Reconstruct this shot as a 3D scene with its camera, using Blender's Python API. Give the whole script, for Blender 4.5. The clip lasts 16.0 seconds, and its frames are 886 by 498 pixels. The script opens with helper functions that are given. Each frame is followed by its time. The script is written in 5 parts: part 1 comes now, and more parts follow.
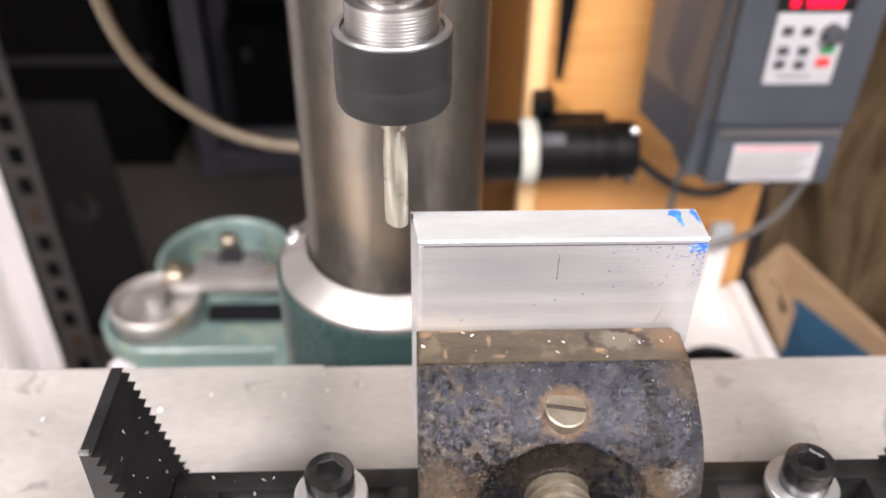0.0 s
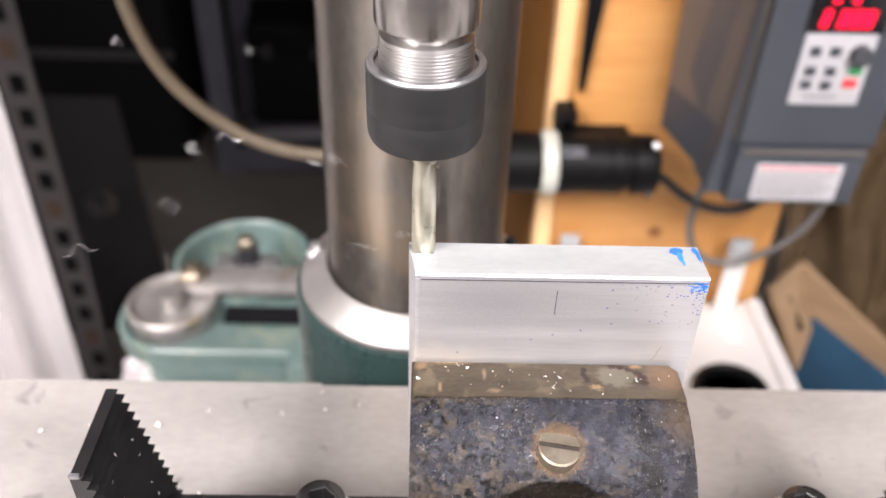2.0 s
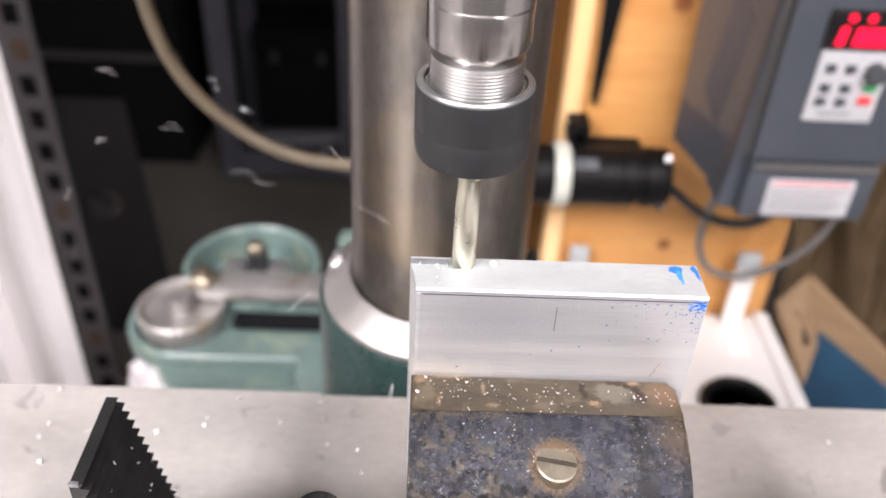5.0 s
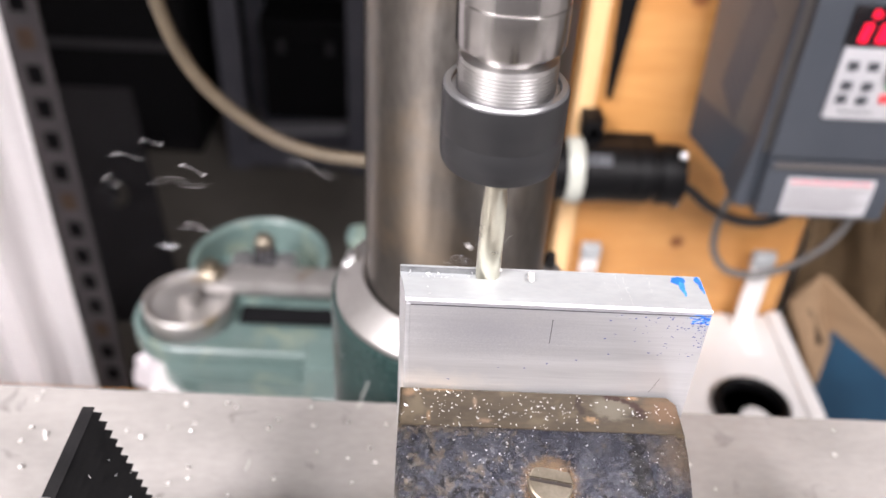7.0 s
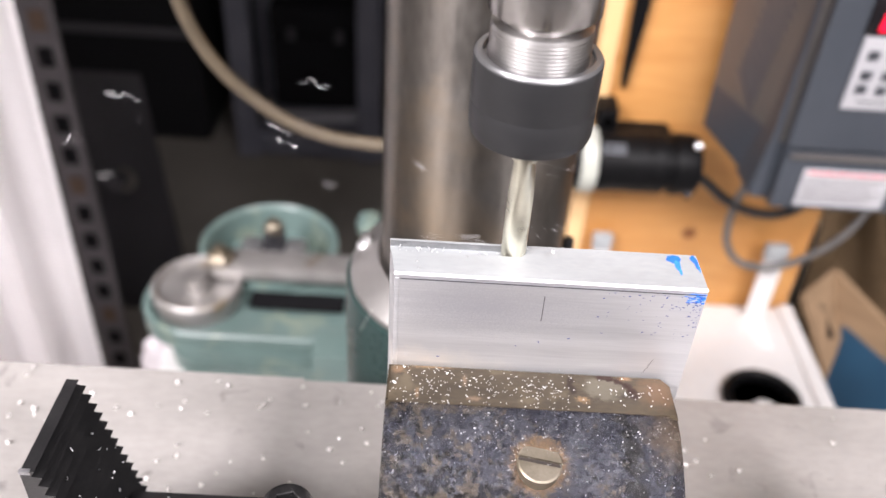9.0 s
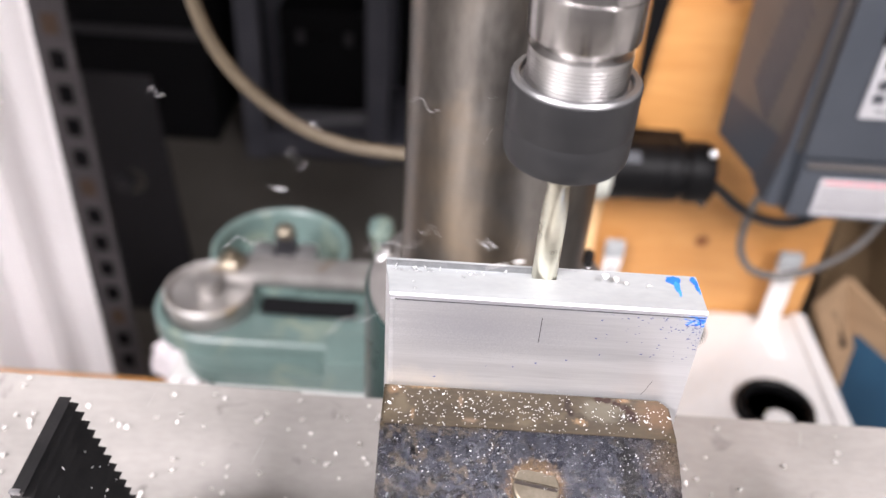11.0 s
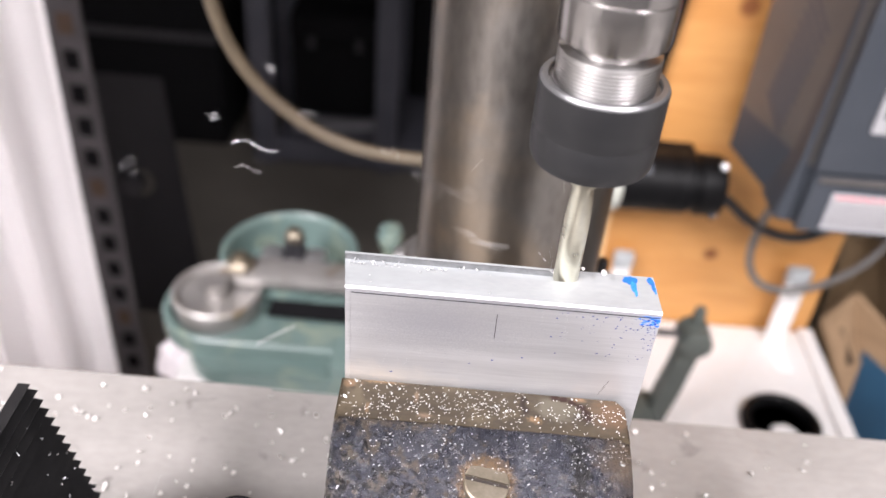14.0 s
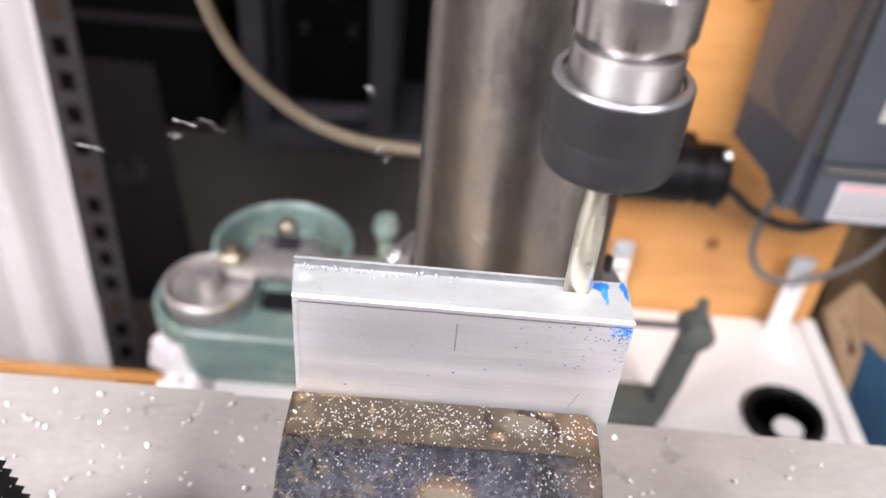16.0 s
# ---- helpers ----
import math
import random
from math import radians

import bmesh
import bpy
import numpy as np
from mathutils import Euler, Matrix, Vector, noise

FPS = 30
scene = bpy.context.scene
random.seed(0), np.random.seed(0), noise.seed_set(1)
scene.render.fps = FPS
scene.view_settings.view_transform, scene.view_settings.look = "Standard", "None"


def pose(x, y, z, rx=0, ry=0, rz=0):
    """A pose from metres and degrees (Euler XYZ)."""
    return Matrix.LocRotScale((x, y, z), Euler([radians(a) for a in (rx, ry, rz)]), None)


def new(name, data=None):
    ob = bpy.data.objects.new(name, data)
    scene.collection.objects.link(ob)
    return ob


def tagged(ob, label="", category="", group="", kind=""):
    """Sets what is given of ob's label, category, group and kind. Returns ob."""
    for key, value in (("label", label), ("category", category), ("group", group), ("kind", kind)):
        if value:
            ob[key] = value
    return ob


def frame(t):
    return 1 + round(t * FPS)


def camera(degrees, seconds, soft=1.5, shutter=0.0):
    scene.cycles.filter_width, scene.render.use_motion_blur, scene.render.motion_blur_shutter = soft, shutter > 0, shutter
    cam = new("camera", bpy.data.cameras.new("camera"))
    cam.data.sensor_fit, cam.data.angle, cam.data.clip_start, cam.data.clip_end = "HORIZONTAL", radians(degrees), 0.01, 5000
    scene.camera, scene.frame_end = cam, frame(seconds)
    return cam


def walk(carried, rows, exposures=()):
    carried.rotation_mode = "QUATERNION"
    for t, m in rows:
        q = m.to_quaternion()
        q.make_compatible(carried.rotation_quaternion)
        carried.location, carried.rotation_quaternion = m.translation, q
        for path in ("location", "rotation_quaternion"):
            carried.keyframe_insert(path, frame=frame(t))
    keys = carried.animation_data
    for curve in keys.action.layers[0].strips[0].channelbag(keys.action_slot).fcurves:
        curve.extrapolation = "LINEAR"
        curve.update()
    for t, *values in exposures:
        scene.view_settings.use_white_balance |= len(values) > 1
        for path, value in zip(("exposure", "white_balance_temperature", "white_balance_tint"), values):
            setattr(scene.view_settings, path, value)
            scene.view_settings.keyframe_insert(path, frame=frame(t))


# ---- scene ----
cam = camera(54.18, 16.0, soft=1.5, shutter=0.35)
# seconds, place, yaw, pitch, roll
PATH = [
    (0, 0.0048, -0.2309, 0.2926, -2.561, -36.964, 0.884),
    (0.5, 0.0096, -0.2368, 0.3009, -2.143, -37.032, 1.356),
    (1, 0.0040, -0.2341, 0.3013, -1.770, -37.128, 1.668),
    (1.5, -0.0012, -0.2288, 0.3000, -1.498, -37.095, 1.774),
    (2, 0.0006, -0.2231, 0.2999, -1.472, -37.034, 1.899),
    (2.5, -0.0028, -0.2289, 0.3021, -1.501, -36.923, 2.151),
    (3, -0.0032, -0.2269, 0.2996, -1.598, -36.769, 2.269),
    (3.5, -0.0058, -0.2279, 0.3005, -1.652, -36.603, 2.497),
    (4, -0.0077, -0.2269, 0.3006, -1.724, -36.553, 2.753),
    (4.2, -0.0099, -0.2261, 0.3036, -1.695, -36.515, 2.710),
    (6.3, -0.0164, -0.2133, 0.2969, -1.388, -37.076, 3.471),
    (6.5, -0.0218, -0.2110, 0.2928, -1.248, -37.158, 3.348),
    (7, -0.0189, -0.2095, 0.3001, -1.256, -37.272, 3.282),
    (7.5, -0.0165, -0.2110, 0.2962, -1.225, -37.387, 3.405),
    (8, -0.0255, -0.2117, 0.2968, -1.103, -37.477, 3.465),
    (8.5, -0.0268, -0.2061, 0.2913, -0.951, -37.649, 3.600),
    (9, -0.0245, -0.2084, 0.2927, -0.851, -37.806, 3.833),
    (9.5, -0.0274, -0.2061, 0.2959, -0.641, -37.880, 3.716),
    (9.7, -0.0290, -0.2037, 0.2953, -0.390, -37.805, 3.567),
    (11.8, -0.0326, -0.2023, 0.2956, -0.402, -37.753, 4.177),
    (12, -0.0303, -0.2055, 0.2989, -0.362, -37.718, 4.237),
    (12.5, -0.0284, -0.2087, 0.3003, -0.404, -37.513, 4.450),
    (13, -0.0329, -0.2077, 0.2998, -0.341, -37.320, 4.676),
    (13.5, -0.0393, -0.2099, 0.2956, -0.113, -37.194, 4.855),
    (14, -0.0377, -0.2051, 0.2935, -0.026, -37.179, 4.987),
    (14.5, -0.0449, -0.2006, 0.2936, -0.066, -37.398, 4.993),
    (15, -0.0440, -0.1904, 0.2918, -0.270, -37.711, 5.027),
    (15.5, -0.0424, -0.1861, 0.2891, -0.518, -37.976, 5.135),
    (16, -0.0402, -0.1859, 0.2869, -0.554, -38.154, 5.185),
]
walk(cam, [(t, pose(x, y, z, 90 + pitch, 0, yaw) @ pose(0, 0, 0, 0, 0, roll)) for t, x, y, z, yaw, pitch, roll in PATH], exposures=[(0, 0.02, 6560, 10), (4.2, -0.02, 6450, 10), (6.5, -0.03, 6370, 10), (9.7, -0.03, 6340, 10), (16, -0.05, 6320, 10)])
cam.data.dof.use_dof, cam.data.dof.focus_distance, cam.data.dof.aperture_fstop = True, 0.258, 9.0
# how far the machine table has been wound to the left
TABLE = [
    (0, 0.0000), (0.5, -0.0033), (1, -0.0055), (1.5, -0.0072), (2, -0.0091), (2.5, -0.0109),
    (3, -0.0129), (3.5, -0.0149), (4, -0.0169), (4.2, -0.0180), (6.3, -0.0277), (6.5, -0.0290),
    (7, -0.0317), (7.5, -0.0341), (8, -0.0360), (8.5, -0.0388), (9, -0.0421), (9.5, -0.0450),
    (9.7, -0.0448), (11.8, -0.0584), (12, -0.0595), (12.5, -0.0632), (13, -0.0661), (13.5, -0.0686),
    (14, -0.0716), (14.5, -0.0744), (15, -0.0779), (15.5, -0.0813), (16, -0.0844),
]

# ---- light ----
world = bpy.data.worlds.new("workshop_air")
scene.world = world
world.use_nodes = True
world.node_tree.nodes["Background"].inputs[0].default_value = (0.9, 0.95, 1.0, 1)
world.node_tree.nodes["Background"].inputs[1].default_value = 0.15


def ceiling_lamp(x, y, sx, sy, watts, turn=0):
    data = bpy.data.lights.new("ceiling_lamp", "AREA")
    data.shape, data.size, data.size_y, data.energy, data.color = "RECTANGLE", sx, sy, watts, (1.0, 0.93, 0.945)
    ob = new("ceiling_lamp", data)
    ob.matrix_world = pose(x, y, 1.36, 0, 0, turn)
    return tagged(ob, "long white fluorescent ceiling lamp, assumed out of view", "lamp", "ceiling lamps")


ceiling_lamp(-0.3, -1.35, 1.5, 0.5, 52)
ceiling_lamp(0.85, -1.0, 0.5, 1.2, 94)
# extra unseen lamp on the left, added to brighten the white curtain
ceiling_lamp(-1.15, -1.1, 0.5, 1.2, 132)


# ---- materials ----
def nodes_of(name):
    m = bpy.data.materials.new(name)
    m.use_nodes = True
    return m, m.node_tree.nodes, m.node_tree.links, m.node_tree.nodes["Principled BSDF"]


def surface(name, base, second=None, rough=0.5, metal=0.0, scale=40.0, fine=400.0, stretch=(1, 1, 1), bump=0.1, spread=(0.35, 0.65),
            stain=None, stain_scale=12.0, stain_at=(0.55, 0.7), coat=0.0, rough_var=0.12, depth=0.0004, patches=()):
    """Colour that varies at two scales, with grain, stains and fine relief."""
    m, n, l, b = nodes_of(name)
    tc = n.new("ShaderNodeTexCoord")
    mp = n.new("ShaderNodeMapping")
    mp.inputs["Scale"].default_value = stretch
    l.new(tc.outputs["Object"], mp.inputs["Vector"])
    big, small = n.new("ShaderNodeTexNoise"), n.new("ShaderNodeTexNoise")
    for node, s, d in ((big, scale, 5), (small, fine, 3)):
        node.inputs["Scale"].default_value, node.inputs["Detail"].default_value = s, d
        l.new(mp.outputs["Vector"], node.inputs["Vector"])
    mix = n.new("ShaderNodeMath")
    mix.operation = "MULTIPLY_ADD"
    mix.inputs[1].default_value = 0.35
    l.new(small.outputs["Fac"], mix.inputs[0])
    half = n.new("ShaderNodeMath")
    half.operation = "MULTIPLY"
    half.inputs[1].default_value = 0.65
    l.new(big.outputs["Fac"], half.inputs[0])
    l.new(half.outputs[0], mix.inputs[2])
    ramp = n.new("ShaderNodeValToRGB")
    second = second or tuple(c * 0.75 for c in base)
    ramp.color_ramp.elements[0].position, ramp.color_ramp.elements[1].position = spread
    ramp.color_ramp.elements[0].color, ramp.color_ramp.elements[1].color = (*second, 1), (*base, 1)
    l.new(mix.outputs[0], ramp.inputs["Fac"])
    colour = ramp.outputs["Color"]
    if stain:
        st = n.new("ShaderNodeTexNoise")
        st.inputs["Scale"].default_value, st.inputs["Detail"].default_value, st.inputs["Distortion"].default_value = stain_scale, 6, 0.6
        l.new(tc.outputs["Object"], st.inputs["Vector"])
        r2 = n.new("ShaderNodeValToRGB")
        r2.color_ramp.elements[0].position, r2.color_ramp.elements[1].position = stain_at
        l.new(st.outputs["Fac"], r2.inputs["Fac"])
        mx = n.new("ShaderNodeMix")
        mx.data_type = "RGBA"
        l.new(r2.outputs["Color"], mx.inputs["Factor"])
        l.new(colour, mx.inputs["A"])
        mx.inputs["B"].default_value = (*stain, 1)
        colour = mx.outputs["Result"]
    # worn, rusty, tinted or shaded patches with ragged edges: (place, stretch, inner, outer, raggedness, grain, colour)
    for place, wide, inner, outer, ragged, grain, tint in patches:
        mv = n.new("ShaderNodeMapping")
        mv.inputs["Scale"].default_value = wide
        mv.inputs["Location"].default_value = tuple(-a * w for a, w in zip(place, wide))
        l.new(tc.outputs["Object"], mv.inputs["Vector"])
        ln = n.new("ShaderNodeVectorMath")
        ln.operation = "LENGTH"
        l.new(mv.outputs["Vector"], ln.inputs[0])
        gr = n.new("ShaderNodeTexNoise")
        gr.inputs["Scale"].default_value, gr.inputs["Detail"].default_value, gr.inputs["Roughness"].default_value = grain, 6, 0.7
        l.new(tc.outputs["Object"], gr.inputs["Vector"])
        wb = n.new("ShaderNodeMath")
        wb.operation = "MULTIPLY_ADD"
        wb.inputs[1].default_value = ragged
        l.new(gr.outputs["Fac"], wb.inputs[0])
        l.new(ln.outputs["Value"], wb.inputs[2])
        mr = n.new("ShaderNodeMapRange")
        mr.inputs["From Min"].default_value, mr.inputs["From Max"].default_value = outer + ragged / 2, inner + ragged / 2
        l.new(wb.outputs[0], mr.inputs["Value"])
        mx = n.new("ShaderNodeMix")
        mx.data_type = "RGBA"
        l.new(mr.outputs["Result"], mx.inputs["Factor"])
        l.new(colour, mx.inputs["A"])
        mx.inputs["B"].default_value = (*tint, 1)
        colour = mx.outputs["Result"]
    l.new(colour, b.inputs["Base Color"])
    rr = n.new("ShaderNodeMapRange")
    rr.inputs["To Min"].default_value, rr.inputs["To Max"].default_value = max(0.02, rough - rough_var), min(1, rough + rough_var)
    l.new(mix.outputs[0], rr.inputs["Value"])
    l.new(rr.outputs["Result"], b.inputs["Roughness"])
    b.inputs["Metallic"].default_value = metal
    b.inputs["Coat Weight"].default_value = coat
    if bump:
        bp = n.new("ShaderNodeBump")
        bp.inputs["Strength"].default_value, bp.inputs["Distance"].default_value = bump, depth
        l.new(mix.outputs[0], bp.inputs["Height"])
        l.new(bp.outputs["Normal"], b.inputs["Normal"])
    return m


def glow(name, colour, strength):
    m, n, l, b = nodes_of(name)
    b.inputs["Base Color"].default_value = (*colour, 1)
    b.inputs["Emission Color"].default_value = (*colour, 1)
    b.inputs["Emission Strength"].default_value = strength
    return m


VISE_PROFILE = [(-0.0312, 0.0953), (-0.0335, 0.0951), (-0.0385, 0.0940), (-0.0440, 0.0912), (-0.0495, 0.0872), (-0.0540, 0.0825), (-0.0575, 0.0765),
                (-0.0598, 0.069), (-0.0608, 0.060), (-0.0612, 0.048), (-0.0612, 0.034), (-0.0612, 0.02)]


def vise_front(y):
    """Height and slope of the jaw's rounded front at a depth."""
    for (y0, h0), (y1, h1) in zip(VISE_PROFILE, VISE_PROFILE[1:]):
        if y >= y1:
            return h0 + (h1 - h0) * (y - y0) / (y1 - y0), math.degrees(math.atan2(h0 - h1, y0 - y1))
    return VISE_PROFILE[-1][1], 80.0


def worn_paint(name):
    """Dark blue paint on an old casting: sound on the crown, worn to iron on the flanks, oily and rusty in places, with
    some shade and glint painted in.
    """
    m, n, l, b = nodes_of(name)
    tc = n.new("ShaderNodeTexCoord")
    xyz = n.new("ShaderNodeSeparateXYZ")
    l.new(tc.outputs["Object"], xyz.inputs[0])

    def ranged(socket, lo, hi, to_lo=0.0, to_hi=1.0):
        r = n.new("ShaderNodeMapRange")
        for key, v in (("From Min", lo), ("From Max", hi), ("To Min", to_lo), ("To Max", to_hi)):
            r.inputs[key].default_value = v
        l.new(socket, r.inputs["Value"])
        return r.outputs["Result"]

    def math_node(kind, a, c):
        x = n.new("ShaderNodeMath")
        x.operation = kind
        for i, v in enumerate((a, c)):
            if isinstance(v, float):
                x.inputs[i].default_value = v
            else:
                l.new(v, x.inputs[i])
        return x.outputs[0]

    def grain(scale, detail=6, rough=0.6):
        t = n.new("ShaderNodeTexNoise")
        t.inputs["Scale"].default_value, t.inputs["Detail"].default_value, t.inputs["Roughness"].default_value = scale, detail, rough
        l.new(tc.outputs["Object"], t.inputs["Vector"])
        return t.outputs["Fac"]

    def blend(fac, a, c):
        x = n.new("ShaderNodeMix")
        x.data_type = "RGBA"
        l.new(fac, x.inputs["Factor"])
        for key, v in (("A", a), ("B", c)):
            if isinstance(v, tuple):
                x.inputs[key].default_value = (*v, 1)
            else:
                l.new(v, x.inputs[key])
        return x.outputs["Result"]

    def patch(place, inner, outer, ragged, scale):
        d = n.new("ShaderNodeVectorMath")
        d.operation = "DISTANCE"
        d.inputs[1].default_value = place
        l.new(tc.outputs["Object"], d.inputs[0])
        off = ranged(grain(scale, 9, 0.7), 0.25, 0.75, -ragged, ragged)
        return ranged(math_node("ADD", d.outputs["Value"], off), outer, inner)

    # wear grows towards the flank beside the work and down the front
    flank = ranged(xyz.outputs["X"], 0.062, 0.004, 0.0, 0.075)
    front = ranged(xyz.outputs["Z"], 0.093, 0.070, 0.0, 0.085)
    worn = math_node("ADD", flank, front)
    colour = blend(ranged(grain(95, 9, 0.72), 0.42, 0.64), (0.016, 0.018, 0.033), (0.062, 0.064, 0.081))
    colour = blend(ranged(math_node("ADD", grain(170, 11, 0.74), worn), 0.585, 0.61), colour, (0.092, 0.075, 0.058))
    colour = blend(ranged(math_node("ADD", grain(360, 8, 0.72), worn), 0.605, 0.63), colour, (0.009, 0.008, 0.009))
    colour = blend(ranged(grain(240, 10, 0.78), 0.59, 0.61), colour, (0.125, 0.115, 0.105))
    for place, inner, outer in (((0.019, -0.0605, 0.066), 0.001, 0.012), ((0.0805, -0.0600, 0.069), 0.003, 0.012), ((0.010, -0.0595, 0.070), 0.002, 0.012)):
        colour = blend(patch(place, inner, outer, 0.007, 520), colour, (0.12, 0.082, 0.05))
    colour = blend(patch((0.0925, -0.0365, 0.0945), 0.004, 0.013, 0.006, 300), colour, (0.115, 0.085, 0.06))
    # worn pale spot on the right shoulder, with its glint painted in
    colour = blend(patch((0.087, -0.0590, 0.0715), 0.001, 0.0055, 0.006, 600), colour, (0.24, 0.235, 0.23))
    # a black oily streak runs down beside the shoulder
    for i in range(8):
        y = -0.0335 - 0.0034 * i
        colour = blend(patch((0.0765 + 0.0007 * i, y, vise_front(y)[0]), 0.0022, 0.0032, 0.0046, 380), colour, (0.010, 0.009, 0.010))
    colour = blend(ranged(grain(950, 4, 0.6), 0.655, 0.69), colour, (0.26, 0.25, 0.245))
    # grime in the arch round the lead screw, darkened further for the recess's shade
    colour = blend(patch((0.0502, -0.0445, 0.061), 0.0125, 0.0205, 0.005, 350), colour, (0.044, 0.034, 0.025))
    # rust has crept out round the screw
    colour = blend(patch((0.0510, -0.0463, 0.0893), 0.0066, 0.0094, 0.0034, 900), colour, (0.185, 0.118, 0.062))
    l.new(colour, b.inputs["Base Color"])
    l.new(ranged(grain(260, 6, 0.65), 0.3, 0.7, 0.1, 0.36), b.inputs["Roughness"])
    b.inputs["Metallic"].default_value = 0.3
    bp = n.new("ShaderNodeBump")
    bp.inputs["Strength"].default_value, bp.inputs["Distance"].default_value = 1.0, 0.0042
    l.new(ranged(grain(310, 6, 0.65), 0.3, 0.7), bp.inputs["Height"])
    bp2 = n.new("ShaderNodeBump")
    bp2.inputs["Strength"].default_value, bp2.inputs["Distance"].default_value = 1.0, 0.0016
    l.new(ranged(grain(1000, 4, 0.7), 0.3, 0.7), bp2.inputs["Height"])
    l.new(bp.outputs["Normal"], bp2.inputs["Normal"])
    l.new(bp2.outputs["Normal"], b.inputs["Normal"])
    l.new(bp.outputs["Normal"], b.inputs["Coat Normal"])
    b.inputs["Coat Weight"].default_value, b.inputs["Coat Roughness"].default_value = 0.7, 0.12
    return m


def plank_wood(name, base, dark):
    """Pine board: long grain along x, and a few round knots."""
    m, n, l, b = nodes_of(name)
    tc = n.new("ShaderNodeTexCoord")
    mp = n.new("ShaderNodeMapping")
    mp.inputs["Scale"].default_value = (2.5, 8, 14)
    l.new(tc.outputs["Object"], mp.inputs["Vector"])
    t = n.new("ShaderNodeTexNoise")
    t.inputs["Scale"].default_value, t.inputs["Detail"].default_value, t.inputs["Distortion"].default_value = 3.0, 6, 0.8
    l.new(mp.outputs["Vector"], t.inputs["Vector"])
    r = n.new("ShaderNodeValToRGB")
    r.color_ramp.elements[0].position, r.color_ramp.elements[1].position = 0.3, 0.72
    r.color_ramp.elements[0].color, r.color_ramp.elements[1].color = (*dark, 1), (*base, 1)
    l.new(t.outputs["Fac"], r.inputs["Fac"])
    colour = r.outputs["Color"]
    for place, size in (((0.242, 0.606, -0.305), 0.011), ((0.205, 0.606, -0.012), 0.014)):
        d = n.new("ShaderNodeVectorMath")
        d.operation = "DISTANCE"
        d.inputs[1].default_value = place
        l.new(tc.outputs["Object"], d.inputs[0])
        k = n.new("ShaderNodeMapRange")
        k.inputs["From Min"].default_value, k.inputs["From Max"].default_value = size, size * 0.45
        l.new(d.outputs["Value"], k.inputs["Value"])
        x = n.new("ShaderNodeMix")
        x.data_type = "RGBA"
        l.new(k.outputs["Result"], x.inputs["Factor"])
        l.new(colour, x.inputs["A"])
        x.inputs["B"].default_value = (0.2, 0.07, 0.02, 1)
        colour = x.outputs["Result"]
    l.new(colour, b.inputs["Base Color"])
    b.inputs["Roughness"].default_value = 0.5
    return m


BAR_FACE = surface("drawn_aluminium_face", (0.655, 0.655, 0.665), (0.52, 0.522, 0.535), 0.44, 0.8, 110, 1300, (0.05, 1, 1.2), 0.35, (0.32, 0.64), patches=(
    ((0.034, -0.0138, 0.1205), (0.8, 1, 2.2), 0.0, 0.026, 0.07, 1900, (0.48, 0.48, 0.51)),
    # grey band painted for the shade under the top lip
    ((0.05, -0.0138, 0.1315), (0.1, 1, 3.0), 0.003, 0.009, 0.012, 500, (0.5, 0.5, 0.53)),
    # paler and warmer low down towards the left end
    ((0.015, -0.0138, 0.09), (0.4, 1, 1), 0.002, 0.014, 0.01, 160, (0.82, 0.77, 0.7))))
MILLED_TOP = surface("milled_aluminium_top", (0.37, 0.386, 0.392), (0.305, 0.32, 0.326), 0.6, 0.4, 60, 700, (0.4, 1, 1), 0.08)
CUT_ALUMINIUM = surface("freshly_cut_aluminium", (0.3, 0.305, 0.31), (0.2, 0.205, 0.21), 0.45, 0.8, 250, 1500, bump=0.2)
INK_PALE = surface("thin_azure_ink", (0.02, 0.15, 0.7), (0.05, 0.25, 0.74), 0.4, 0.1, 500, 1500)
FLAKE_ALUMINIUM = surface("dull_aluminium_flakes", (0.86, 0.84, 0.82), (0.7, 0.685, 0.67), 0.4, 0.4, 300, 900)
CHIP_ALUMINIUM = surface("aluminium_chips", (0.93, 0.93, 0.94), None, 0.3, 0.6, 300, 900)
INK_DOT = surface("dried_blue_ink", (0.02, 0.06, 0.3), None, 0.4)
INK = surface("blue_layout_ink", (0.012, 0.13, 0.72), (0.01, 0.09, 0.55), 0.35, 0.0, 300)
TABLE_IRON = surface("ground_cast_iron", (0.37, 0.352, 0.335), (0.285, 0.272, 0.257), 0.45, 0.35, 24, 260, (0.6, 1.2, 1), 0.12, stain=(0.2, 0.19, 0.18), stain_scale=60, stain_at=(0.63, 0.74))
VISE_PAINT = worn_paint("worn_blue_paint")
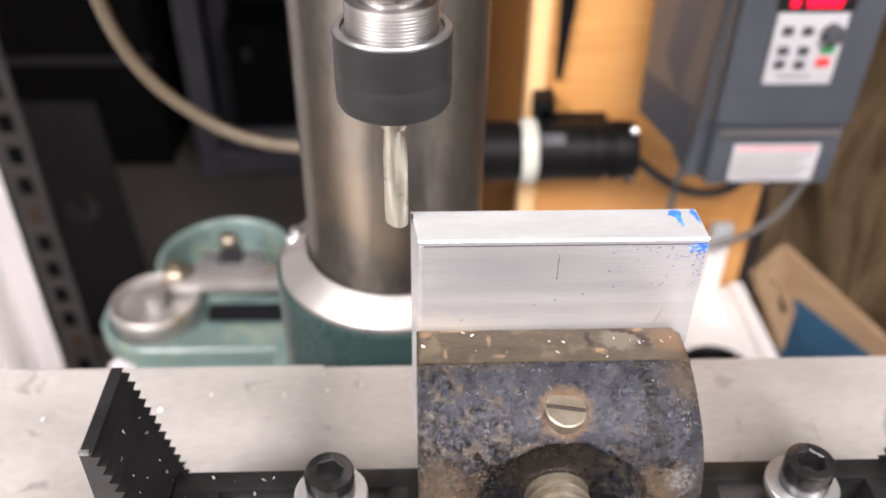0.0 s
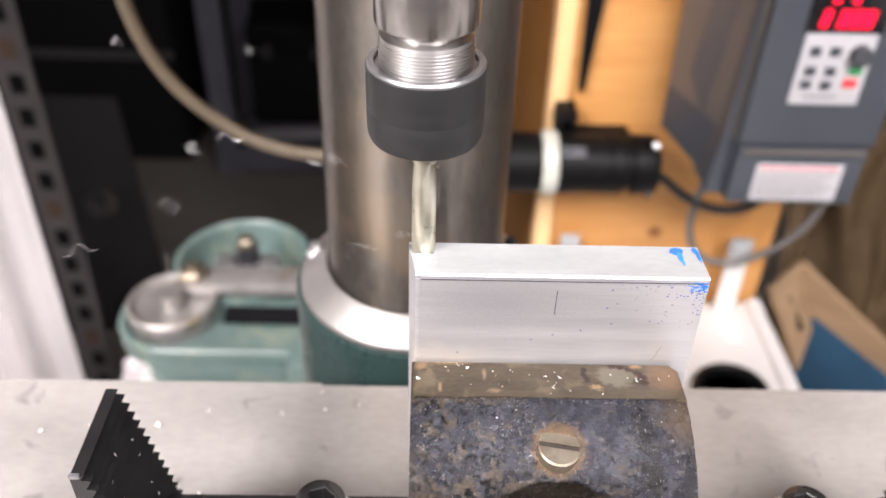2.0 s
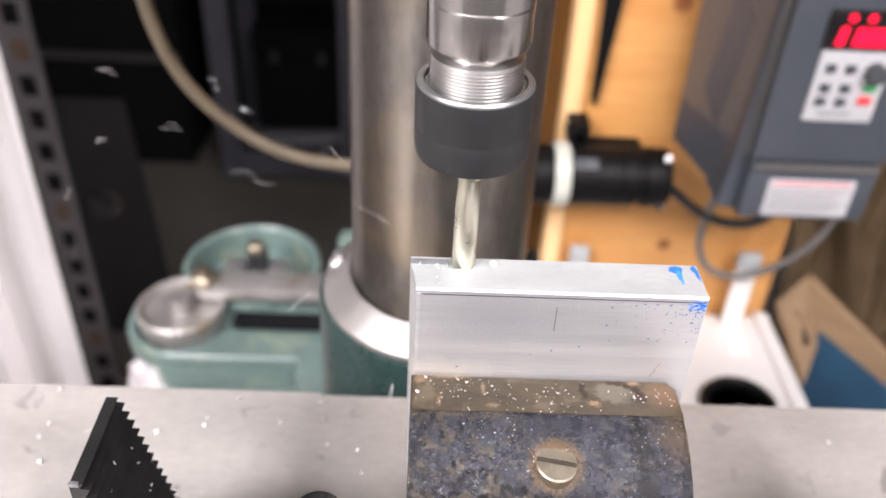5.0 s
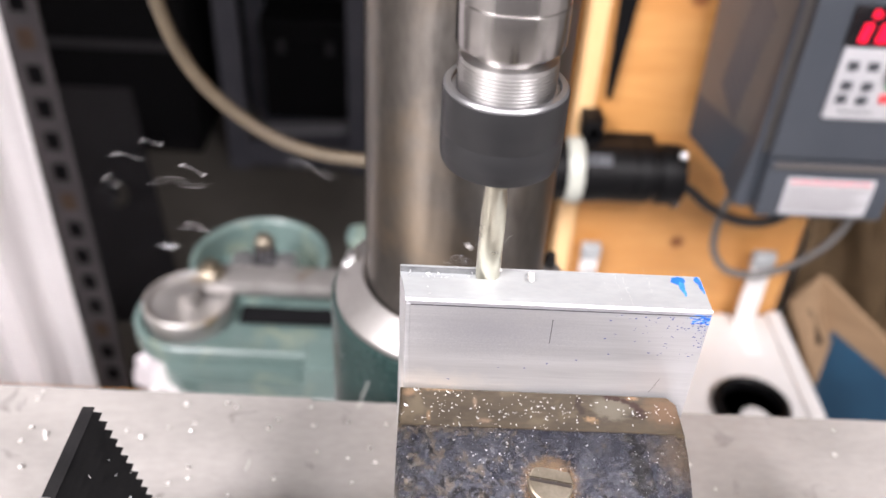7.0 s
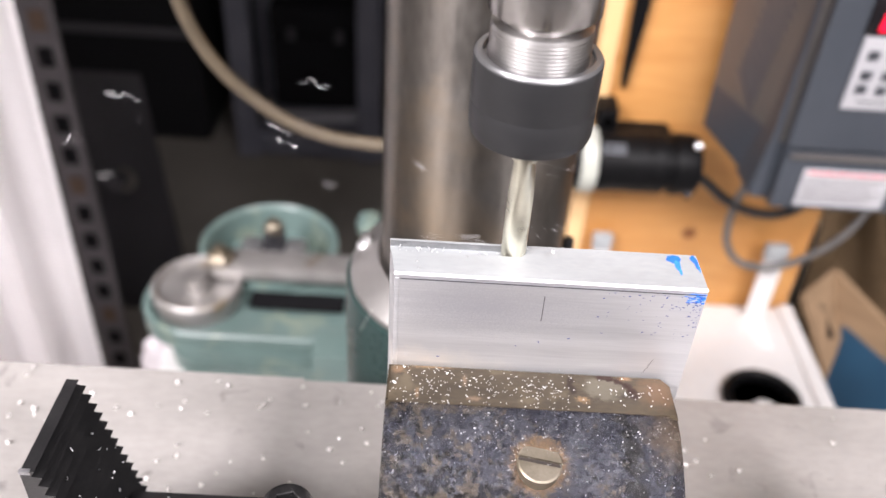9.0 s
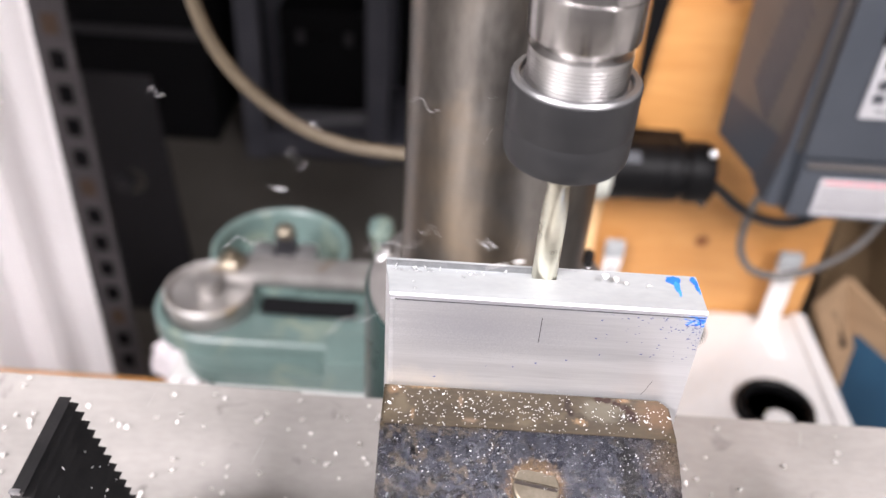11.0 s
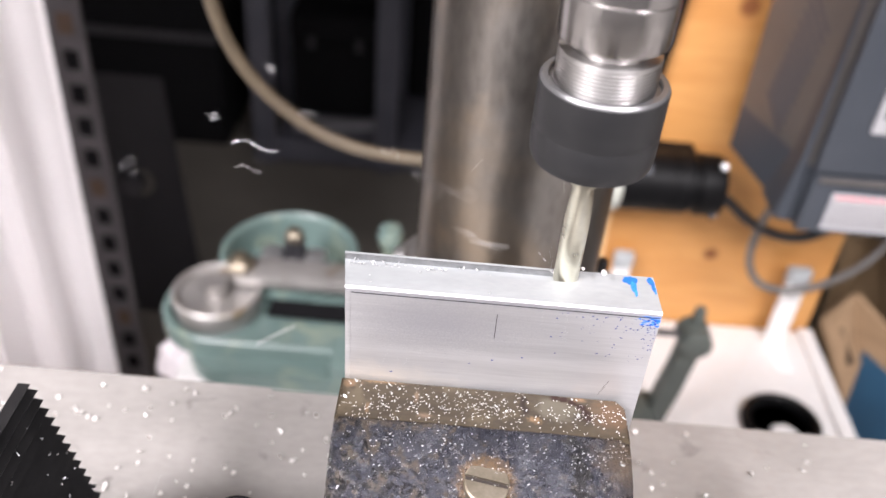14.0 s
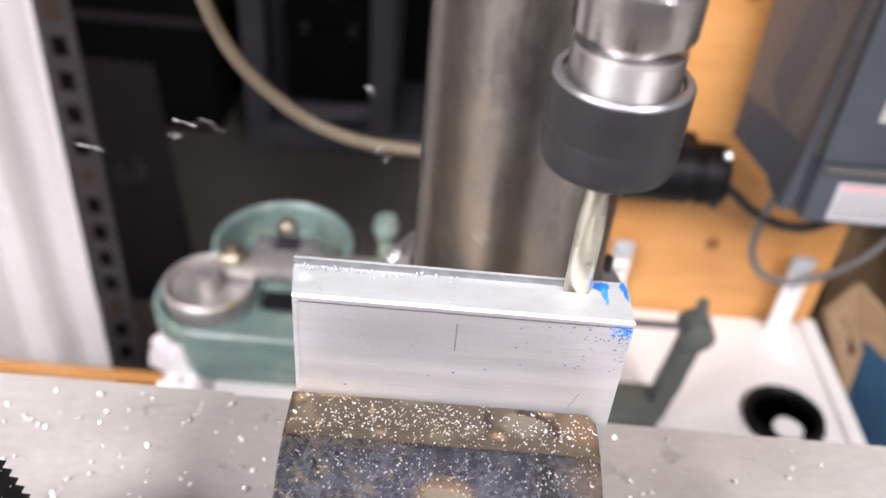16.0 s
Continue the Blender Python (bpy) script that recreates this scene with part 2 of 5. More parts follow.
JAW_STEEL = surface("rusty_jaw_steel", (0.056, 0.043, 0.027), (0.024, 0.018, 0.0115), 0.45, 0.1, 110, 900, (0.35, 1, 1), 0.9, stain=(0.072, 0.057, 0.037), stain_scale=120, stain_at=(0.55, 0.68), patches=(
    ((0.089, -0.021, 0.0957), (1, 1, 1), 0.003, 0.008, 0.012, 500, (0.085, 0.052, 0.03)),
    ((0.072, -0.0205, 0.0957), (0.8, 1, 1), 0.0035, 0.006, 0.008, 420, (0.078, 0.068, 0.05)),
    *(((x, y, 0.0957), (0.8, 1, 1), 0.0009, 0.0015, 0.0026, 800, (0.018, 0.0075, 0.005)) for x, y in ((0.0715, -0.0158), (0.0742, -0.0164), (0.0768, -0.0173), (0.0793, -0.0189), (0.0808, -0.0211), (0.0812, -0.0234))),
    *(((x, y, 0.0957), (1.2, 0.8, 1), 0.0009, 0.0016, 0.0024, 800, (0.015, 0.009, 0.006)) for x, y in ((0.0617, -0.0180), (0.0613, -0.0200), (0.0622, -0.0222))),
    ((0.0650, -0.0258, 0.0957), (0.8, 1.3, 1), 0.0004, 0.0022, 0.006, 900, (0.16, 0.105, 0.058)),
    ((0.079, -0.0160, 0.0957), (0.5, 1, 1), 0.0004, 0.0012, 0.003, 500, (0.15, 0.095, 0.055)),
    ((0.0285, -0.0205, 0.0957), (1.8, 0.5, 1), 0.0005, 0.0016, 0.003, 700, (0.13, 0.095, 0.066)),
    ((0.0315, -0.0278, 0.0957), (0.6, 1.4, 1), 0.0005, 0.0018, 0.004, 900, (0.12, 0.085, 0.058)),
    ((0.014, -0.0265, 0.0957), (1.8, 0.6, 1), 0.0004, 0.0016, 0.003, 700, (0.14, 0.095, 0.056)),
    ((0.018, -0.0153, 0.0957), (0.12, 1, 1), 0.0003, 0.001, 0.003, 700, (0.14, 0.095, 0.055)),
    ((0.008, -0.017, 0.0957), (0.7, 1, 1), 0.0006, 0.0024, 0.005, 600, (0.12, 0.078, 0.045))))
BLACK_OXIDE = surface("black_oxide_steel", (0.016, 0.0155, 0.016), (0.0085, 0.0085, 0.009), 0.36, 0.3, 80, 700, bump=0.25)
NUT_BLACK = surface("blackened_nut_steel", (0.019, 0.0192, 0.0205), (0.0145, 0.0148, 0.016), 0.45, 0.2, 60, 900, (1, 1, 6), 0.08)
BRIGHT_STEEL = surface("turned_bright_steel", (0.5, 0.485, 0.475), (0.42, 0.407, 0.4), 0.22, 1.0, 20, 260, (0.3, 0.3, 8), 0.03, rough_var=0.03)
THREAD_STEEL = surface("cut_thread_steel", (0.5, 0.49, 0.48), (0.38, 0.372, 0.365), 0.4, 1.0, 60, 420, (1, 1, 0.15), 0.1)
BARE_EDGE = surface("bare_worn_steel", (0.42, 0.42, 0.43), (0.2, 0.2, 0.21), 0.4, 0.9, 300, 900)
NUT_FACE = surface("grey_nut_face", (0.23, 0.23, 0.235), (0.17, 0.17, 0.174), 0.36, 0.8, 60, 700)
CARBIDE = surface("polished_carbide", (0.68, 0.66, 0.55), (0.56, 0.545, 0.45), 0.3, 0.9, 80, 500, bump=0)
COLUMN_STEEL = surface("ground_column_steel", (0.225, 0.211, 0.194), (0.14, 0.13, 0.118), 0.33, 1.0, 26, 240, (1.3, 1.3, 0.5), 0.08, rough_var=0.12, stain=(0.28, 0.225, 0.165), stain_scale=16, stain_at=(0.5, 0.75))
COLLAR_STEEL = surface("turned_collar_steel", (0.35, 0.338, 0.327), (0.28, 0.27, 0.26), 0.45, 0.85, 40, 400)
DULL_STEEL = surface("dull_machined_steel", (0.48, 0.465, 0.45), (0.34, 0.325, 0.31), 0.45, 0.7, 30, 300, stain=(0.3, 0.24, 0.16), stain_scale=25)
ZINC = surface("zinc_plated_steel", (0.8, 0.81, 0.82), (0.68, 0.69, 0.7), 0.36, 0.9, 120)
BRASSY = surface("tarnished_screw_steel", (0.3, 0.265, 0.21), (0.2, 0.17, 0.125), 0.42, 0.8, 120, 900, bump=0.3)
GREEN = surface("hammered_green_enamel", (0.14, 0.2, 0.186), (0.105, 0.156, 0.146), 0.32, 0.0, 20, 300, bump=0.12, stain=(0.26, 0.29, 0.21), stain_scale=22, stain_at=(0.55, 0.8))
# green enamel darkened for the foot, which is in the table's shade
SHADED_GREEN = surface("shaded_green_enamel", (0.02, 0.041, 0.038), (0.015, 0.031, 0.029), 0.28, 0.0, 20, 300, bump=0.1)
# pine with the shade of the side board put into its colour
SHADED_PINE = plank_wood("shaded_pine", (0.22, 0.098, 0.02), (0.15, 0.06, 0.012))
SCREW_BLACK = surface("worn_black_screw_steel", (0.075, 0.074, 0.075), (0.03, 0.03, 0.031), 0.24, 0.85, 90, 600)
WHITE_PAINT = surface("white_painted_steel", (0.72, 0.71, 0.7), (0.64, 0.63, 0.62), 0.45, 0.0, 8, 90, bump=0.05, stain=(0.5, 0.46, 0.42), stain_scale=9, stain_at=(0.68, 0.85))
BAG_PLASTIC = surface("thin_white_plastic", (0.62, 0.58, 0.6), (0.5, 0.47, 0.49), 0.4, 0.0, 30, 200, bump=0.2)
SHEET_WHITE = surface("white_cloth", (0.93, 0.9, 0.9), (0.88, 0.85, 0.85), 0.8, 0.0, 6, 200, bump=0.15)
VFD_GREY = surface("slate_grey_plastic", (0.054, 0.062, 0.076), (0.046, 0.054, 0.067), 0.45, 0.0, 30, 900, bump=0.08)
VFD_SIDE = surface("brown_grey_metal", (0.165, 0.15, 0.142), (0.13, 0.12, 0.115), 0.4, 0.35, 18, 400, bump=0.08)
PANEL_WHITE = surface("printed_pale_plastic", (0.47, 0.47, 0.485), (0.42, 0.42, 0.44), 0.4, 0.0, 60)
DARK_KEY = surface("dark_rubber_key", (0.06, 0.065, 0.075), None, 0.6)
GREEN_KEY = surface("green_key", (0.05, 0.32, 0.12), None, 0.5)
RED_KEY = surface("red_key", (0.75, 0.07, 0.08), None, 0.5)
DISPLAY_BLACK = surface("display_window", (0.012, 0.01, 0.012), None, 0.15)
RED_LED = glow("red_led", (1.0, 0.0, 0.035), 0.95)
PINE = plank_wood("orange_pine", (0.58, 0.3, 0.1), (0.46, 0.21, 0.059))
PINE_PALE = surface("pale_pine_edge", (0.78, 0.52, 0.27), (0.68, 0.42, 0.19), 0.55, 0.0, 12, 120, (3, 3, 0.4))
BLACK_PLASTIC = surface("black_plastic", (0.0035, 0.0035, 0.004), None, 0.5, 0.0, 40, 600)
RUBBER = surface("black_cable_rubber", (0.02, 0.02, 0.022), None, 0.5)
GREY_RUBBER = surface("grey_cable_sheath", (0.14, 0.135, 0.13), None, 0.5)
CAP_GREY = surface("blue_grey_plastic_cap", (0.36, 0.38, 0.39), None, 0.5)
KRAFT = surface("crumpled_kraft_paper", (0.25, 0.168, 0.09), (0.14, 0.092, 0.048), 0.75, 0.0, 9, 160, (2, 1, 0.6), 0.3, depth=0.002)
ANGLE_STEEL = surface("dusty_angle_steel", (0.1, 0.095, 0.1), (0.06, 0.057, 0.06), 0.55, 0.2, 14)
NYLON = surface("off_white_nylon", (0.47, 0.485, 0.43), None, 0.45)
HOSE = surface("tan_air_hose", (0.125, 0.098, 0.065), (0.088, 0.07, 0.047), 0.4, 0.0, 30, 300)
CARDBOARD = surface("brown_cardboard", (0.3, 0.2, 0.115), (0.23, 0.15, 0.085), 0.8, 0.0, 12, 200, (1, 1, 5), 0.2)
BLUE_CARD = surface("dark_blue_card", (0.02, 0.075, 0.14), (0.015, 0.055, 0.105), 0.5, 0.0, 14)
PAPER_GREY = surface("dusty_grey_paper", (0.24, 0.24, 0.26), (0.16, 0.16, 0.18), 0.7, 0.0, 20)
SHELF_GREY = surface("grey_painted_shelf", (0.085, 0.087, 0.105), (0.06, 0.062, 0.078), 0.5, 0.1, 12)
DARK_STEEL = surface("dark_grey_sheet", (0.03, 0.029, 0.033), (0.02, 0.02, 0.023), 0.6, 0.1, 10)
# near-black that stands for shade in the back corner and in openings
SHADE_BLACK = surface("near_black_for_shade", (0.006, 0.006, 0.007), None, 0.9)
GREY_GREEN = surface("grey_green_casting", (0.085, 0.095, 0.085), (0.06, 0.068, 0.062), 0.5, 0.1, 30, 300, bump=0.2)
SLOT_BROWN = surface("rust_filled_slot", (0.024, 0.016, 0.011), (0.01, 0.007, 0.006), 0.8, 0.0, 300, 900)
RUST = surface("brown_rust", (0.09, 0.055, 0.035), None, 0.8)
CONCRETE = surface("workshop_floor_concrete", (0.11, 0.1, 0.087), (0.075, 0.069, 0.06), 0.75, 0.0, 5, 60, bump=0.2)
PLASTER_DARK = surface("dark_wall_for_reflections", (0.13, 0.125, 0.122), (0.1, 0.097, 0.095), 0.8, 0.0, 3, 60, bump=0.1)
PLASTER = surface("grey_wall_plaster", (0.4, 0.385, 0.37), (0.34, 0.33, 0.315), 0.85, 0.0, 3, 60, bump=0.1)


JAW_STEEL.node_tree.nodes["Principled BSDF"].inputs["Specular IOR Level"].default_value = 0.22
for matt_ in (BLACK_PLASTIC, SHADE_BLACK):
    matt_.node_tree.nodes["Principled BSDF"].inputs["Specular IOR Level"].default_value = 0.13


def turned_finish(material, amount):
    """Turning marks run round the axis, so highlights stretch along it."""
    n, l = material.node_tree.nodes, material.node_tree.links
    tangent = n.new("ShaderNodeTangent")
    tangent.direction_type, tangent.axis = "RADIAL", "Z"
    b = n["Principled BSDF"]
    b.inputs["Anisotropic"].default_value, b.inputs["Anisotropic Rotation"].default_value = amount, 0.25
    l.new(tangent.outputs["Tangent"], b.inputs["Tangent"])


for metal_, amount_ in ((BRIGHT_STEEL, 0.8), (THREAD_STEEL, 0.7), (COLUMN_STEEL, 0.8)):
    turned_finish(metal_, amount_)


# ---- mesh helpers ----
def finish(name, bm, material, parent=None, label="", smooth=30):
    bmesh.ops.recalc_face_normals(bm, faces=bm.faces)
    for e in bm.edges:
        e.smooth = len(e.link_faces) == 2 and e.calc_face_angle(0) < radians(smooth)
    for fc in bm.faces:
        fc.smooth = True
    me = bpy.data.meshes.new(name)
    bm.to_mesh(me)
    bm.free()
    me.materials.append(material)
    ob = new(name, me)
    if parent:
        ob.parent = parent
    if label:
        ob["label"] = label
    return ob


def part(name, bm, material, parent, label=""):
    return finish(name, bm, material, parent, label)


def thing(name, label, category, group="", kind="", at=(0, 0, 0)):
    ob = new(name)
    ob.location = at
    ob.empty_display_size = 0.02
    return tagged(ob, label, category, group, kind)


def box(x0, x1, y0, y1, z0, z1, bevel=0.0, bm=None, seg=2):
    bm = bm or bmesh.new()
    made = bmesh.ops.create_cube(bm, size=1)["verts"]
    for v in made:
        v.co = Vector((x0 + (v.co.x + 0.5) * (x1 - x0), y0 + (v.co.y + 0.5) * (y1 - y0), z0 + (v.co.z + 0.5) * (z1 - z0)))
    if bevel:
        edges = list({e for v in made for e in v.link_edges})
        bmesh.ops.bevel(bm, geom=edges, offset=bevel, segments=seg, affect="EDGES", profile=0.6)
    return bm


def turned(profile, seg=48, at=(0, 0, 0), axis="z", bm=None):
    """A turned body from (radius, height) pairs, closed at both ends."""
    bm = bm or bmesh.new()
    turn = {"z": Matrix.Identity(4), "x": pose(0, 0, 0, 0, 90, 0), "y": pose(0, 0, 0, -90, 0, 0)}[axis]
    m = Matrix.Translation(at) @ turn
    rings = []
    for r, h in profile:
        if r < 1e-6:
            rings.append([bm.verts.new(m @ Vector((0, 0, h)))])
        else:
            rings.append([bm.verts.new(m @ Vector((r * math.cos(2 * math.pi * i / seg), r * math.sin(2 * math.pi * i / seg), h))) for i in range(seg)])
    for a, c in zip(rings, rings[1:]):
        for i in range(seg):
            j = (i + 1) % seg
            if len(a) == 1 and len(c) == 1:
                break
            if len(a) == 1:
                bm.faces.new((a[0], c[i], c[j]))
            elif len(c) == 1:
                bm.faces.new((a[i], a[j], c[0]))
            else:
                bm.faces.new((a[i], a[j], c[j], c[i]))
    for ring in (rings[0], rings[-1]):
        if len(ring) > 1 and rings[0] is not rings[-1]:
            bm.faces.new(ring)
    return bm


def prism(outline, lo, hi, axis="y", bevel=0.0):
    """A closed outline in the plane across an axis, drawn out along it."""
    bm = bmesh.new()
    put = {"y": lambda a, c, h: (a, h, c), "z": lambda a, c, h: (a, c, h), "x": lambda a, c, h: (h, a, c)}[axis]
    low = [bm.verts.new(put(a, c, lo)) for a, c in outline]
    high = [bm.verts.new(put(a, c, hi)) for a, c in outline]
    bm.faces.new(low)
    bm.faces.new(high)
    for i in range(len(low)):
        j = (i + 1) % len(low)
        bm.faces.new((low[i], low[j], high[j], high[i]))
    if bevel:
        bmesh.ops.bevel(bm, geom=bm.edges[:], offset=bevel, segments=2, affect="EDGES")
    return bm


def tube(points, radius, seg=14, smooth=8, bm=None):
    """A round tube along a smooth line through points; radius may be a list."""
    bm = bm or bmesh.new()
    pts = [Vector(p) for p in points]
    ext = [2 * pts[0] - pts[1], *pts, 2 * pts[-1] - pts[-2]]
    line = []
    for a, b1, c, d in zip(ext, ext[1:], ext[2:], ext[3:]):
        for k in range(smooth):
            u = k / smooth
            line.append(0.5 * (2 * b1 + (c - a) * u + (2 * a - 5 * b1 + 4 * c - d) * u * u + (3 * b1 - a - 3 * c + d) * u ** 3))
    line.append(pts[-1])
    rings, side = [], None
    for i, p in enumerate(line):
        way = (line[min(i + 1, len(line) - 1)] - line[max(i - 1, 0)]).normalized()
        side = way.orthogonal().normalized() if side is None else (side - way * side.dot(way)).normalized()
        up = way.cross(side)
        rings.append([bm.verts.new(p + radius * (math.cos(2 * math.pi * k / seg) * side + math.sin(2 * math.pi * k / seg) * up)) for k in range(seg)])
    for a, c in zip(rings, rings[1:]):
        for i in range(seg):
            j = (i + 1) % seg
            bm.faces.new((a[i], a[j], c[j], c[i]))
    bm.faces.new(rings[0])
    bm.faces.new(rings[-1])
    return bm


# ---- the room ----
FLOOR = -1.1


def room():
    for name, b, mat in (
        ("floor", (-1.9, 2.1, -2.1, 2.5, FLOOR - 0.1, FLOOR), CONCRETE),
        ("ceiling", (-1.9, 2.1, -2.1, 2.5, 1.4, 1.5), PLASTER),
        # back wall coloured near-black for the dark end of the room
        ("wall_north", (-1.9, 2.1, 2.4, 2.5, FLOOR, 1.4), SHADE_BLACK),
        # unseen wall, made dark so that the turned steel reflects dark bands
        ("wall_south", (-1.9, 2.1, -2.1, -2.0, FLOOR, 1.4), PLASTER_DARK),
        ("wall_west", (-1.9, -1.8, -2.0, 2.4, FLOOR, 1.4), PLASTER),
        ("wall_east", (2.0, 2.1, -2.0, 2.4, FLOOR, 1.4), PLASTER),
    ):
        tagged(finish(name, box(*b), mat), kind="structure")


room()


# ---- the milling machine: column, base, head, spindle ----
CX, CY, CZ = -0.0045, 0.154, 0.0006


def mill_column():
    top = thing("milling_machine", "green milling machine with a ground steel round column", "milling machine")
    part("column_tube", turned([(0.0468, 0.0), (0.0468, 0.64), (0.045, 0.642)], 96, (CX, CY, CZ)), COLUMN_STEEL, top, "brushed grey steel tube with brown stains")
    part("collar", turned([(0.0472, 0.0), (0.0475, 0.0088), (0.0490, 0.0094), (0.0627, -0.0002), (0.0635, -0.0016), (0.0635, -0.0035), (0.062, -0.0042)], 96, (CX, CY, CZ)), COLLAR_STEEL, top, "bright turned steel collar")
    part("foot", turned([(0.0622, -0.0036), (0.0650, -0.0044), (0.0660, -0.007), (0.0664, -0.2), (0.07, -0.3), (0.09, -0.405)], 96, (CX, CY, CZ)), SHADED_GREEN, top, "green enamelled cast foot")
    bm = turned([(0.0055, 0), (0.0055, 0.006), (0.0045, 0.0075), (0.0, 0.0075)], 20)
    turned([(0.003, 0.0075), (0.003, 0.0125), (0, 0.013)], 16, bm=bm)
    ob = part("clamp_bolt", bm, ZINC, top, "bright clamp bolt")
    ob.location = (-0.0607, 0.1655, -0.003)
    ob = part("clamp_bolt", turned([(0.0032, 0), (0.0032, 0.007), (0.0024, 0.0085), (0, 0.0085)], 20), BLACK_OXIDE, top, "dark clamp bolt")
    ob.location = (CX + 0.0525, CY + 0.01, CZ + 0.007)
    bm = box(-0.07, 0.07, -0.075, 0.03, 0.36, 0.5, 0.012)
    head = part("head", bm, GREEN, top, "green cast milling head")
    part("head_clamp", turned([(0.051, 0.37), (0.064, 0.373), (0.064, 0.48), (0.051, 0.483)], 64, (CX, CY, 0)), GREEN, head)
    part("neck", box(-0.045, 0.025, 0.03, CY - 0.045, 0.38, 0.47, 0.008), GREEN, head)

    return top


MACHINE = mill_column()


def flute_outline(r, turn):
    pts = []
    for i in range(24):
        a = 2 * math.pi * i / 24
        k = (i % 12) / 12
        rr = r * (1.0 if k < 0.34 else 0.72 + 0.28 * abs((k - 0.34) / 0.66 * 2 - 1) ** 1.5)
        pts.append((rr * math.cos(a + turn), rr * math.sin(a + turn)))
    return pts


def spindle():
    top = thing("spindle", "bright spindle nose with black collet nut and end mill", "spindle")
    part("spindle_nose", turned([(0.0104, 0.2030), (0.0104, 0.2084), (0.0142, 0.2088), (0.0144, 0.2093), (0.0144, 0.2203), (0.01405, 0.2206), (0.0144, 0.2209), (0.0143, 0.29), (0.02, 0.2925), (0.02, 0.37)], 72), BRIGHT_STEEL, top)
    thread = [(0.0126, 0.186)]
    for i in range(17):
        h = 0.1872 + i * 0.001
        thread += [(0.0133, h), (0.0133, h + 0.00055), (0.01303, h + 0.00075), (0.0133, h + 0.00095)]
    thread += [(0.0133, 0.2044), (0.0131, 0.2054), (0.0104, 0.2057)]
    part("thread", turned(thread, 72), THREAD_STEEL, top, "bright cut thread")
    nut = part("collet_nut", turned([(0.01455, 0.186), (0.01455, 0.1966), (0.0162, 0.19715), (0.01702, 0.1962), (0.01702, 0.1842), (0.01697, 0.184), (0.01702, 0.1838),
                                     (0.01695, 0.1775), (0.01675, 0.1755), (0.0162, 0.1742), (0.0152, 0.1735), (0.0138, 0.1732), (0.007, 0.173), (0.006, 0.1745), (0.0045, 0.1745)], 96), NUT_BLACK, top, "smooth black collet nut")
    # upper face in a paler grey than the sides of the nut
    part("nut_face", turned([(0.01452, 0.1925), (0.01452, 0.19705), (0.0148, 0.19735), (0.0163, 0.19735), (0.0168, 0.1967), (0.01682, 0.1962)], 96), NUT_FACE, nut, "grey upper face")
    part("collet", turned([(0.0043, 0.178), (0.0062, 0.1745), (0.0060, 0.1728), (0.0043, 0.1726)], 48), BRIGHT_STEEL, nut)
    mill = part("shank", turned([(0.0039, 0.166), (0.0042, 0.1655), (0.0042, 0.185)], 32), CARBIDE, top, "polished shank")
    bm = bmesh.new()
    rings = []
    z0, z1, steps = 0.1300, 0.1665, 26
    for i in range(steps + 1):
        h = z0 + (z1 - z0) * i / steps
        rings.append([bm.verts.new((x, y, h)) for x, y in flute_outline(0.0038 if i < steps - 2 else 0.0038 + 0.0001 * (i - steps + 2), h * 2 * math.pi / 0.11)])
    for a, c in zip(rings, rings[1:]):
        for i in range(24):
            j = (i + 1) % 24
            bm.faces.new((a[i], a[j], c[j], c[i]))
    bm.faces.new(rings[0])
    bm.faces.new(rings[-1])
    part("cutter", bm, CARBIDE, top, "cream-coated spiral flutes")
    return top


SPINDLE = spindle()


# ---- on the machine table ----
def machine_table():
    top = thing("milling_table", "long ground cast-iron milling table with chips on it", "machine table")
    # strips between the T-slots; the back one has a shallow notch in its edge
    for y0, y1 in ((-0.152, -0.108), (-0.096, -0.049)):
        part("top_strip", box(-0.42, 0.5, y0, y1, -0.012, 0.0, 0.0006), TABLE_IRON, top)
    back = [(-0.42, -0.037), (0.5, -0.037), (0.5, 0.0672), (0.001, 0.0672), (0.001, 0.0650), (-0.0445, 0.0650), (-0.0445, 0.0672), (-0.42, 0.0672)]
    part("top_strip", prism(back, -0.012, 0.0, "z", 0.0004), TABLE_IRON, top)
    part("table_body", box(-0.42, 0.5, -0.152, 0.0655, -0.045, -0.0205, 0.001), TABLE_IRON, top)
    for y0, y1 in ((-0.152, -0.114), (-0.09, -0.055), (-0.031, 0.0655)):
        part("slot_rib", box(-0.42, 0.5, y0, y1, -0.0207, -0.0118), TABLE_IRON, top)
    part("saddle", box(-0.09, 0.09, -0.14, 0.06, -0.41, -0.045, 0.006), GREEN, MACHINE, "green cast saddle")
    return top


MILL_TABLE = machine_table()


